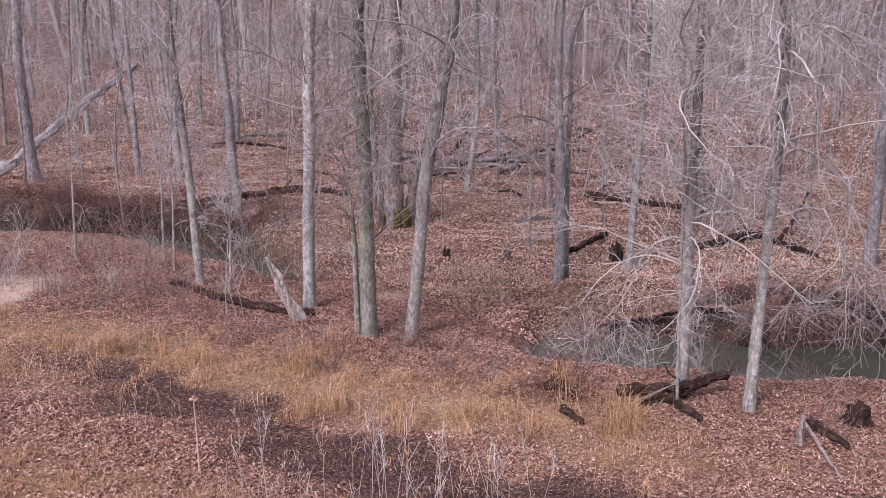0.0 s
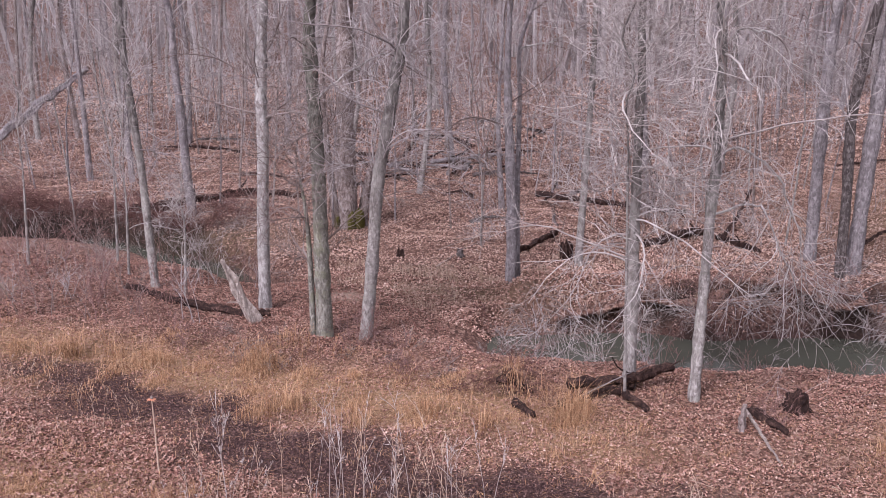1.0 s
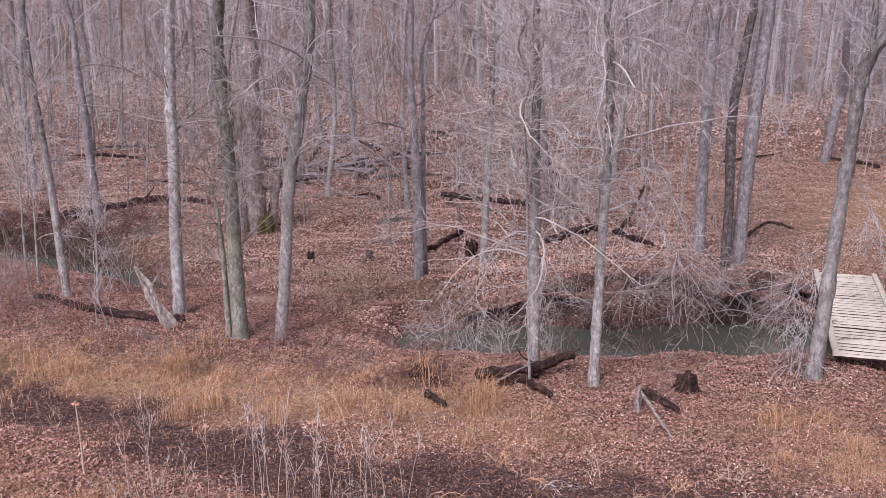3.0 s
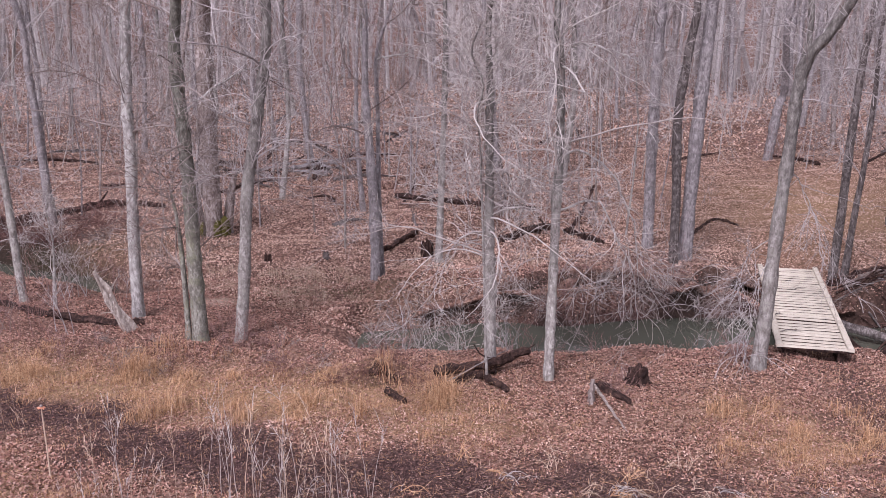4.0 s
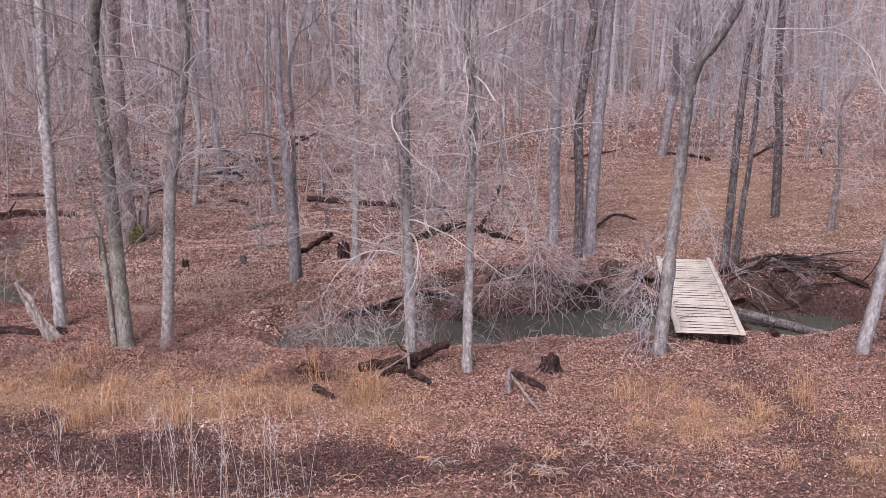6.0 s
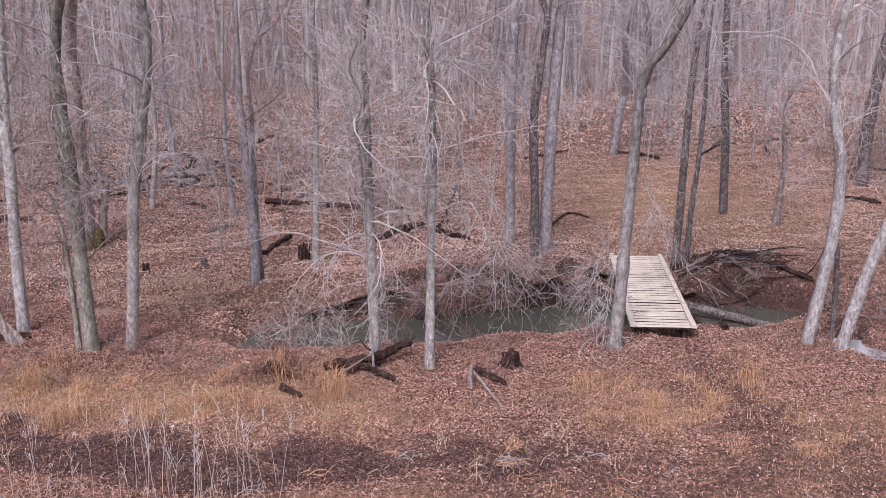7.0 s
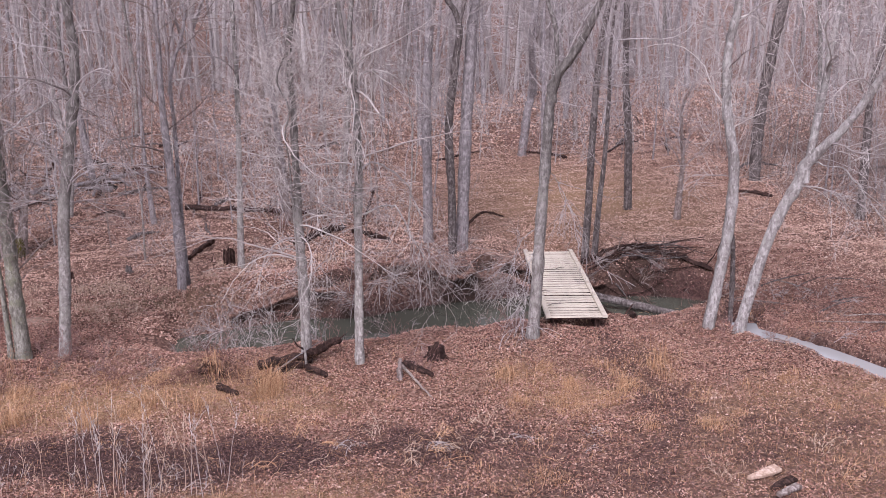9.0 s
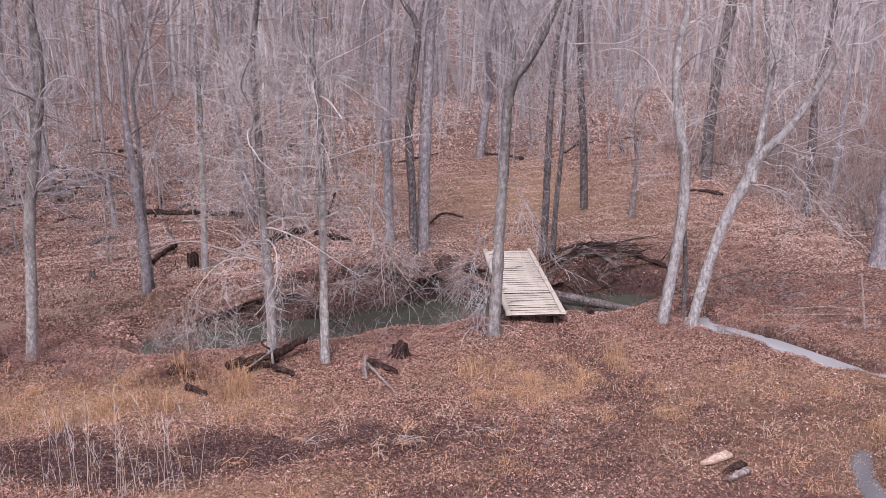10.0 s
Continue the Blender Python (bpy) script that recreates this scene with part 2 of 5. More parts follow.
def sprout(P, R, count, r, lo, hi, spread, length, knots, droop=0.0, lift=0.25, bend=0.2, thin=0.55, weights=None, least=0.0022):
    """Shoots from random places on the polylines P: new polylines and radii."""
    B, K, _ = P.shape
    who = r.choice(B, count, p=weights)
    s = (lo + (hi - lo) * r.random(count)) * (K - 1.001)
    i = s.astype(int)
    u = (s - i)[:, None]
    at = P[who, i] * (1 - u) + P[who, i + 1] * u
    ra = R[who, i] * (1 - u[:, 0]) + R[who, i + 1] * u[:, 0]
    d = P[who, i + 1] - P[who, i]
    d /= np.linalg.norm(d, axis=1, keepdims=True) + 1e-9
    side = np.cross(d, r.normal(size=(count, 3)))
    side /= np.linalg.norm(side, axis=1, keepdims=True) + 1e-9
    ang = np.radians(spread * (0.7 + 0.6 * r.random(count)))[:, None]
    d = d * np.cos(ang) + side * np.sin(ang)
    d[:, 2] += lift * (r.random(count) - 0.2)
    d /= np.linalg.norm(d, axis=1, keepdims=True)
    L = (length[0] + (length[1] - length[0]) * r.random(count) ** 1.3)
    out, pos, sway = [at], at, r.normal(size=(count, 3)) * bend
    for k in range(1, knots):
        sway = 0.55 * sway + r.normal(size=(count, 3)) * bend * 0.8
        d = d + sway + np.array([0, 0, -droop]) * (k / knots)
        d /= np.linalg.norm(d, axis=1, keepdims=True)
        pos = pos + d * (L / (knots - 1))[:, None]
        out.append(pos)
    Q = np.stack(out, 1)
    top = np.minimum(ra * thin, L * 0.0066 + 0.0014)
    S = top[:, None] * np.linspace(1, 0.25, knots)[None, :]
    return Q, np.maximum(S, least)


# ---- the land ----
STREAM = [(-40, 26, 1.0), (-26, 23.8, 1.0), (-16.4, 22.5, 0.45), (-13.4, 22.85, 0.34), (-11.65, 22.4, 0.34), (-10.1, 21.6, 0.34), (-8.3, 20.66, 0.27), (-7.2, 20.1, 0.2), (-5.4, 19.4, 0.1), (-4.1, 18.6, 0.1),
          (-2.9, 17.6, 0.16), (-1.8, 17.65, 0.33), (-0.9, 17.75, 0.5), (0.5, 18.0, 0.66), (1.9, 18.1, 0.78), (3.4, 18.3, 0.9), (5.2, 18.6, 0.82), (7.3, 18.2, 0.6), (8.5, 18.2, 0.45), (9.3, 17.7, 0.22), (9.4, 16.9, 0.08)]
DITCH = [(9.4, 16.9, 0.05), (9.0, 16.15, 0.08), (8.85, 15.7, 0.12), (9.13, 15.12, 0.17), (9.45, 14.5, 0.2), (9.85, 13.3, 0.22), (10.12, 12.7, 0.16), (10.6, 12.1, 0.04), (13, 11, 0.02)]
PUDDLE = [(7.5, 8.0, 0.08), (7.65, 8.5, 0.12), (7.85, 9.0, 0.09), (8.15, 9.45, 0.08), (8.4, 9.7, 0.03)]
TRACK = [(-16, 13.5, 1.0), (-10.5, 13.9, 0.5), (-8.3, 13.9, 0.55), (-6.2, 13.3, 0.75), (-4.3, 12.35, 0.68), (-2.2, 11.6, 0.62), (0.5, 11.4, 0.6), (2.6, 11.3, 0.62), (6, 10.0, 0.45), (14, 8.0, 0.8)]
FOOTPATH = [(4.6, 10.2, 0.6), (5.5, 11.6, 0.62), (5.75, 13.2, 0.6), (5.75, 14.8, 0.55), (5.6, 16.0, 0.5)]


def along(line, x, y):
    """Distance from (x, y) to a line of (x, y, half width), its half width there, and the side (+1: left of the way)."""
    ln = smooth_line(line, 6 * len(line))
    best = np.full(x.shape, 1e9)
    wide, side = np.zeros(x.shape), np.zeros(x.shape)
    for p, q in zip(ln[:-1], ln[1:]):
        dx, dy = q[0] - p[0], q[1] - p[1]
        u = np.clip(((x - p[0]) * dx + (y - p[1]) * dy) / (dx * dx + dy * dy + 1e-9), 0, 1)
        ex, ey = x - p[0] - u * dx, y - p[1] - u * dy
        d = np.hypot(ex, ey)
        near = d < best
        best = np.where(near, d, best)
        wide = np.where(near, p[2] * (1 - u) + q[2] * u, wide)
        side = np.where(near, np.sign(dx * ey - dy * ex), side)
    return best, wide, side


def ease(a, b, v):
    u = np.clip((v - a) / (b - a), 0, 1)
    return u * u * (3 - 2 * u)


WAVES = [(rng.normal(size=2), rng.random() * 6.28) for _ in range(40)]


def ripple(x, y, size, k0, n=10):
    s = 0
    for w, ph in WAVES[k0:k0 + n]:
        s = s + np.sin((x * w[0] + y * w[1]) / size * 2.2 + ph)
    return s / math.sqrt(n)


def hollow(x, y, d, w, side):
    """Where the far bank is undercut below its lip."""
    lip = w + 0.95 + 0.3 * ripple(x, y, 1.2, 18, 6)
    return (side > 0) * ease(lip + 0.02, lip - 0.14, d) * ease(w - 0.1, w + 0.35, d) * ease(-2.6, -1.2, x) * ease(8.8, 7.8, x) * (0.55 + 0.45 * ease(-0.6, 0.5, ripple(x, y, 0.9, 8, 6)))


def land(x, y):
    d, w, side = along(STREAM, x, y)
    far = side > 0
    z = 0.05 * ripple(x, y, 2.6, 0) + 0.03 * ripple(x, y, 0.55, 10) + 0.018 * ripple(x, y, 0.3, 26)
    z = z + 0.3 * np.exp(-((x + 1.7) / 0.55) ** 2 - ((y - 15.15) / 0.33) ** 2)
    z = z - 0.22 * np.exp(-((x - 5.6) / 0.55) ** 2 - ((y - 16.5) / 0.3) ** 2)
    z = z + np.where(far, 0.22 + 0.16 * ease(0.3, 2.5, d), 0) * ease(0.1, 0.4, w)
    z = z + np.where(far, 0.055 * ripple(x, y, 0.75, 2), 0) * ease(3.2, 0.8, d) * ease(-8, -6, x)
    # the far bank dips to the footbridge's end
    z = z - 0.36 * ease(1.5, 0.7, np.abs(x - 6.5 - 0.2 * (y - 21))) * ease(18.4, 19.4, y) * ease(23.6, 21.8, y)
    z = z + 1.0 * ease(24, 45, y) + 5.0 * ease(45, 110, y) * ease(25, -20, x) + 0.2 * ripple(x, y, 9, 20) * ease(30, 50, y)
    z = z + 3.0 * ease(-30, -80, x) + 8 * ease(110, 260, np.hypot(x, y)) * (1 - 0.8 * ease(0.1, 0.5, x / (np.abs(y) + 10)))
    slope = np.where(far, 0.62 + 0.34 * ripple(x, y, 1.1, 24, 6) + 0.9 * ease(0.5, -1.2, x) * ease(-7.5, -6, x), (1.1 - 0.55 * ease(-7.5, -9, x)) * (1 + 0.16 * ripple(x, y, 1.3, 30, 6)))
    cut = 1 - ease(0, 1, (d - w) / np.maximum(slope, 0.15))
    z = z * (1 - cut) - (0.04 + 0.71 * ease(0.12, 0.34, w)) * cut
    z = z - 0.34 * hollow(x, y, d, w, side)
    d2, w2, _ = along(DITCH, x, y)
    cut2 = 1 - ease(0, 1, (d2 - w2) / (0.35 + 0.1 * ripple(x, y, 1.0, 12, 6)))
    z = np.minimum(z, z * (1 - cut2) - 0.42 * cut2)
    d3, w3, _ = along(PUDDLE, x, y)
    cut3 = 1 - ease(0, 1, (d3 - w3) / 0.3)
    return np.minimum(z, z * (1 - cut3) - 0.22 * cut3)


def steps(lo, hi, fine, far, growth=1.16):
    mid = list(np.arange(lo, hi, fine))
    for sgn in (-1, 1):
        p, s, out = (mid[0] if sgn < 0 else mid[-1]), fine, []
        while abs(p) < far:
            s *= growth
            p += sgn * s
            out.append(p)
        mid = out[::-1] + mid if sgn < 0 else mid + out
    return np.array(mid)


gx, gy = steps(-20, 19, 0.155, 900), steps(7, 33, 0.145, 900)
GX, GY = np.meshgrid(gx, gy)
fx, fy = GX.ravel(), GY.ravel()
fz = land(fx, fy)
nx, ny = len(gx), len(gy)
ii = (np.arange(ny - 1)[:, None] * nx + np.arange(nx - 1)[None, :]).ravel()
ground_mesh = mesh_of("ground", np.stack([fx, fy, fz], 1), np.stack([ii, ii + 1, ii + nx + 1, ii + nx], 1), LITTER, True)


def zones(x, y):
    """How muddy, grassy, sandy, mossy and bare the ground is; the last also holds painted shade."""
    fuzz = 0.28 * ripple(x, y, 1.1, 5, 8) + 0.15 * ripple(x, y, 0.35, 14, 8)
    d, w, _ = along(TRACK, x, y)
    mud = 0.97 * (1 - ease(0.5, 1.5, d / w + 1.5 * fuzz)) * (0.3 + 0.7 * ease(-9.8, -7.8, x)) * (1 - 0.7 * ease(1.8, 4.2, x))
    mud = np.maximum(mud, (0.34 + 0.35 * fuzz) * ease(12.6, 11.0, y) * ease(2.0, 4.0, x))
    mud = np.maximum(mud, 0.7 * ease(0.0, 0.9, ripple(x, y, 0.75, 12, 8)) * ease(12.4, 11.2, y) * ease(1.5, 3.5, x))
    d, w, _ = along(FOOTPATH, x, y)
    mud = np.maximum(mud, 0.64 * (1 - ease(0.4, 1.5, d / w + 1.5 * fuzz)))
    mud = np.maximum(mud, (0.55 + 0.3 * fuzz) * ease(11.9, 10.6, y) * ease(-0.5, 1.5, x) * ease(5.5, 3.0, x))
    d, w, side = along(STREAM, x, y)
    bank = ease(0.15, 0.4, w) * (1 - ease(0.15, 0.6, (d - w) * np.where(side > 0, 0.8, 1.4) + 0.3 * fuzz))
    mud = np.maximum(mud, 0.85 * bank * (1 - 0.7 * (side > 0) * ease(-6, -7.5, x)))
    d, w, _ = along(DITCH, x, y)
    mud = np.maximum(mud, 0.8 * (1 - ease(0.05, 0.5, d - w + 0.3 * fuzz)))
    grass = np.exp(-((y - 14.1 - 0.12 * (-x - 3)) / 1.0) ** 2) * ease(1.2, -0.8, x) * ease(-14, -9, x)
    grass = np.maximum(grass, 0.8 * np.exp(-((x - 4.2) / 1.3) ** 2 - ((y - 13.2) / 1.1) ** 2))
    grass = np.maximum(grass, 0.8 * ease(12.4, 10.6, y) * ease(-4, -6.5, x))
    grass = np.maximum(grass, 0.6 * ease(10.9, 10.2, y) * ease(-5.5, -4.5, x) * ease(1.5, 0, x))
    grass = np.maximum(grass, 0.75 * ease(13.5, 11.5, y) * ease(6.0, 7.5, x))
    grass = np.maximum(grass, 0.85 * np.exp(-((x - 9) / 3.6) ** 2 - ((y - 26.5) / 4.5) ** 2))
    grass = np.maximum(grass, 0.5 * ease(8.6, 9.6, y) * ease(13.2, 11.5, y) * ease(4.2, 5.8, x))
    for px, py, pr in ((4.9, 10.1, 0.5), (6.7, 9.2, 0.45), (0.6, 10.3, 0.7), (-1.6, 10.4, 0.6), (2.8, 10.2, 0.5)):
        grass = np.maximum(grass, 0.9 * np.exp(-((x - px) / pr) ** 2 - ((y - py) / (0.6 * pr)) ** 2))
    grass = grass * (1 - 0.92 * np.exp(-((x + 0.3) / 0.75) ** 2 - ((y - 14.6) / 0.6) ** 2))
    grass = np.maximum(grass, 0.9 * np.exp(-((x + 0.5) / 1.3) ** 2 - ((y - 13.05) / 0.5) ** 2))
    grass = np.clip(grass + 0.3 * fuzz * (grass > 0.1), 0, 1) * (1 - mud)
    sand = (1 - ease(0.55, 1.0, np.hypot((x + 12.25) / 1.1, (y - 17.2) / 1.3) + 0.3 * fuzz))
    sand = np.maximum(sand, 0.6 * (1 - ease(0.3, 1.0, np.hypot((x + 5.3) / 0.7, (y - 18.9) / 0.5) + 0.5 * fuzz)))
    mossy = 0.55 * np.exp(-((x + 8.9) / 2.2) ** 2 - ((y - 22.4) / 0.9) ** 2)
    mossy = np.maximum(mossy, 0.8 * np.exp(-((x + 3.0) / 1.6) ** 2 - ((y - 19.6) / 0.7) ** 2))
    d, w, side = along(STREAM, x, y)
    earth_shade = (side > 0) * (1 - ease(0.1, 0.5, d - w + 0.5 * fuzz)) * ease(0.15, 0.4, w) * ease(-0.5, 0.7, ripple(x, y, 0.9, 16, 8)) * (1 - 0.4 * ease(0.5, -1.0, x))
    # dark band below the lip: the overhang's shadow put into the ground colour
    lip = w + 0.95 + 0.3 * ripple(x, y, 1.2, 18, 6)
    earth_shade = np.maximum(earth_shade, (side > 0) * np.exp(-((d - lip + 0.12) / 0.17) ** 2) * ease(-2.6, -1.2, x) * ease(8.8, 7.8, x) * ease(-0.7, 0.3, ripple(x, y, 0.9, 8, 6)))
    # left bank face: soil darkened to paint the black shade under the brambles
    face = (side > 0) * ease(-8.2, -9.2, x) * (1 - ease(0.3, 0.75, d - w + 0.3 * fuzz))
    earth_shade = np.maximum(earth_shade, face)
    # shadowed hole in the leafy mound, painted as a dark spot
    earth_shade = np.maximum(earth_shade, np.exp(-((x + 1.45) / 0.34) ** 2 - ((y - 14.72) / 0.2) ** 2))
    earth_shade = np.maximum(earth_shade, 0.85 * np.exp(-((x - 8.1) / 1.1) ** 2 - ((y - 19.5) / 0.75) ** 2) * ease(-1.0, 0.6, ripple(x, y, 0.6, 11, 8)))
    # undercut shading along the ditch's far edge, painted in the soil tone
    d, w, side = along(DITCH, x, y)
    earth_shade = np.maximum(earth_shade, (side > 0) * (1 - ease(0.02, 0.3, d - w + 0.3 * fuzz)) * ease(0.08, 0.14, w))
    return np.clip(mud, 0, 1), grass, np.clip(sand, 0, 1), mossy, earth_shade


ZONES = zones(fx, fy)


def lookup(field, x, y):
    """A field of the ground's grid at places between its corners."""
    f = field.reshape(ny, nx)
    i, j = np.clip(np.searchsorted(gx, x) - 1, 0, nx - 2), np.clip(np.searchsorted(gy, y) - 1, 0, ny - 2)
    u, v = (x - gx[i]) / (gx[i + 1] - gx[i]), (y - gy[j]) / (gy[j + 1] - gy[j])
    return (f[j, i] * (1 - u) + f[j, i + 1] * u) * (1 - v) + (f[j + 1, i] * (1 - u) + f[j + 1, i + 1] * u) * v


def height(x, y):
    return lookup(fz, np.atleast_1d(np.asarray(x, float)), np.atleast_1d(np.asarray(y, float)))


def zone(k, x, y):
    return lookup(ZONES[k], x, y)


for key, val in zip(("muddy", "grassy", "sandy", "mossy", "earthy_shaded"), ZONES):
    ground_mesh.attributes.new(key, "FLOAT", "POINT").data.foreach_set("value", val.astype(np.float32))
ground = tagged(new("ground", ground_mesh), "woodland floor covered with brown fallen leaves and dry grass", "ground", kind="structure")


def ribbon(line, level, extra):
    ln = smooth_line(line, 8 * len(line))
    t = np.gradient(ln[:, :2], axis=0)
    t /= np.linalg.norm(t, axis=1, keepdims=True)
    nrm = np.stack([-t[:, 1], t[:, 0]], 1)
    cross = np.linspace(-1, 1, 5)
    w = (ln[:, 2] + extra)[:, None, None] * cross[None, :, None] * nrm[:, None, :]
    V = np.concatenate([ln[:, None, :2] + w, np.full((len(ln), 5, 1), level)], 2).reshape(-1, 3)
    i = (np.arange(len(ln) - 1)[:, None] * 5 + np.arange(4)[None, :]).ravel()
    return V, np.stack([i, i + 1, i + 6, i + 5], 1)


tagged(new("stream_water", mesh_of("stream_water", *ribbon(STREAM, -0.44, 0.55), WATER, True)), "shallow murky green-grey stream between leafy banks", "water", kind="structure")
tagged(new("ditch_water", mesh_of("ditch_water", *ribbon(DITCH[1:], -0.17, 0.16), SILTY_SKYLIT, True)), "narrow ditch of still water reflecting white sky", "water", kind="structure")
tagged(new("puddle_water", mesh_of("puddle_water", *ribbon(PUDDLE, -0.17, 0.16), PUDDLED, True)), "small muddy puddle on the track", "water", kind="structure")


# ---- trees ----
def stem_rings(guide, top, r, knots=24):
    """A trunk's knots and radii from guide rows (dx, dy, height, radius), carried on upward to its top."""
    g = [list(v) for v in guide]
    a, b = np.array(g[-2]), np.array(g[-1])
    lean = (b[:2] - a[:2]) / max(b[2] - a[2], 0.1) * 0.6
    rest = top - b[2]
    if rest > 0.4:
        for f in (0.25, 0.5, 0.75, 1.0):
            wob = r.normal(size=2) * 0.035 * rest
            g.append([b[0] + lean[0] * rest * f + wob[0], b[1] + lean[1] * rest * f + wob[1], b[2] + rest * f, max(b[3] * (1 - 0.85 * f), 0.012)])
    s = smooth_line(g, knots)
    return s[:, :3], np.maximum(s[:, 3], 0.006)


def trunk_mesh(P, R, mat, r, sides=10, flare=1.5, name="trunk"):
    P, R = P.copy(), R.copy()
    if sides >= 10:
        k = len(P)
        fine, at = np.linspace(0, k - 1, 3 * k), np.arange(k)
        P, R = np.stack([np.interp(fine, at, P[:, j]) for j in range(3)], 1), np.interp(fine, at, R)
        P[2:, :2] += np.cumsum(r.normal(size=(3 * k - 2, 2)) * 0.006, 0) * np.linspace(0, 1, 3 * k - 2)[:, None]
        R = R * (1 + 0.045 * r.normal(size=3 * k))
        R[r.choice(np.arange(6, 2 * k), k // 3, replace=False)] *= 1.16
    extra = np.concatenate([P[:1] - [0, 0, 0.25], P])
    R2 = np.concatenate([R[:1] * flare * 1.15, R])
    R2[1] *= flare
    R2[2] *= 1 + (flare - 1) * 0.25
    V, F = tubes(extra[None], R2[None], sides)
    mid = np.repeat(extra, sides, 0)
    lobe = np.tile(0.07 * np.sin(2 * np.arange(sides) * 2 * np.pi / sides + r.random() * 6) + 0.05 * r.normal(size=sides), len(extra))[:, None]
    V = mid + (V - mid) * (1 + lobe)
    V = mid + (V - mid) * (1 + 0.018 * r.normal(size=(len(V), 1))) + 0.0
    return mesh_of(name, V, F, mat, True)


def crown_of(stems, r, limbs, lo, reach, droop, lift, twigs, fine, spread=60, hi=0.98, least=0.0022):
    """Limbs, branches and twigs on some stems, as one mesh."""
    P = np.stack([s[0] for s in stems])
    R = np.stack([s[1] for s in stems])
    w = np.array([s[1].mean() for s in stems])
    Q1, S1 = sprout(P, R, limbs, r, lo, hi, spread, reach, 10, droop, lift, 0.2, 0.46, w / w.sum(), least)
    Q2, S2 = sprout(Q1, S1, twigs, r, 0.15, 0.98, 48, (reach[0] * 0.35, reach[1] * 0.5), 5, droop, lift, 0.2, 0.7, least=least)
    Q3, S3 = sprout(Q2, S2, fine, r, 0.1, 1.0, 45, (0.14, reach[1] * 0.22), 3, droop * 0.6, lift, 0.24, 0.8, least=least)
    return join(tubes(Q1, S1, 4), tubes(Q2, S2, 3), tubes(Q3, S3, 3))


def tree(at, guide, label, mat=None, twigs=None, top=13.0, seed=1, limbs=22, lo=0.3, reach=(0.8, 2.6), droop=0.05, lift=0.35, extra=(), count=(200, 760), spread=62, name="tree", flare=1.1, arms=(), knots=24, sides=10, slim=1.0, fine=0.0022):
    """A bare tree: extra are further stems, arms are boughs of a given bend (rows of dx, dy, height, radius)."""
    r = np.random.default_rng(seed)
    z = float(height(*at)[0])
    root = thing(name, (at[0], at[1], z), label, "tree", "bare woodland trees")
    main = stem_rings([(*g[:3], g[3] * slim) for g in guide], top, r, knots)
    part("trunk", trunk_mesh(*main, mat or BARK_GREY, r, sides, flare), root)
    stems = [main]
    for g, t in extra:
        s = stem_rings([(*v[:3], v[3] * slim) for v in g], t, r, knots)
        stems.append(s)
        part("stem", trunk_mesh(*s, mat or BARK_GREY, r, 8, 1.0 if g[0][2] > 0.5 else 1.3, "stem"), root)
    boughs = []
    for g in arms:
        s = smooth_line(g, 26)
        s[:, 3] *= 0.52
        s[2:, :3] += np.cumsum(r.normal(size=(24, 3)) * 0.02, 0)
        boughs.append((s[:, :3], s[:, 3]))
        part("bough", mesh_of("bough", *tubes(s[None, :, :3], s[None, :, 3], 6), BARK_PALE, True), root)
    V, F = crown_of(stems, r, limbs, lo, reach, droop, lift, *count, spread=spread, least=fine)
    if boughs:
        P, R = np.stack([b[0] for b in boughs]), np.stack([b[1] for b in boughs])
        Q, S = sprout(P, R, 16 * len(boughs), r, 0.2, 1.0, 45, (0.4, 1.3), 6, 0.25, 0.1, 0.2, 0.7, least=fine)
        Q2, S2 = sprout(Q, S, 90 * len(boughs), r, 0.1, 1.0, 42, (0.15, 0.6), 4, 0.2, 0.1, 0.2, 0.8, least=fine)
        V, F = join((V, F), tubes(Q, S, 4), tubes(Q2, S2, 3))
    part("crown", mesh_of("crown", V, F, twigs or TWIG_GREY), root)
    return root


# the row of grey trees on the near bank
tree((-6.41, 17.71), [(0, 0, 0, .118), (.01, .01, 1.57, .109), (.06, .02, 3.15, .10), (.05, .02, 4.0, .098), (.12, .05, 5.39, .084)], "straight pale grey tree on the near stream bank", BARK_PALE, TWIG_BROWN, seed=2, lo=0.25, limbs=46, count=(400, 1300), fine=0.0034)
tree((-4.92, 16.56), [(0, 0, 0, .152), (-.03, -.01, 1.45, .136), (-.05, -.02, 2.82, .122), (-.08, -.03, 3.71, .117), (-.11, -.04, 5.4, .099)], "thick grey tree with green lichen and a dead side stem", BARK_MOSSY, TWIG_BROWN, seed=3, lo=0.27, top=15, slim=0.95, limbs=44, count=(400, 1300), fine=0.0034,
     extra=[([(-.24, .12, 0, .06), (-.26, .10, 1.19, .052), (-.30, .08, 2.04, .038), (-.39, .06, 2.68, .02)], 2.7)],
     arms=[[(-.08, -.03, 3.9, .04), (.3, .05, 4.3, .034), (.75, .12, 4.65, .028), (1.15, .2, 4.72, .02), (1.5, .3, 4.55, .008)]])
tree((-4.22, 16.59), [(0, 0, 0, .116), (.11, .03, 1.22, .112), (.21, .06, 2.59, .112), (.35, .09, 3.39, .107), (.51, .13, 4.33, .098), (.66, .16, 5.34, .089)], "grey tree leaning slightly over the leafy bank", None, TWIG_GREY, seed=4, lo=0.22, limbs=46, count=(400, 1300), fine=0.0034,
     arms=[[(.3, .08, 3.2, .02), (.1, 0, 2.95, .016), (-.3, -.1, 2.9, .012), (-.6, -.2, 3.05, .006)]])
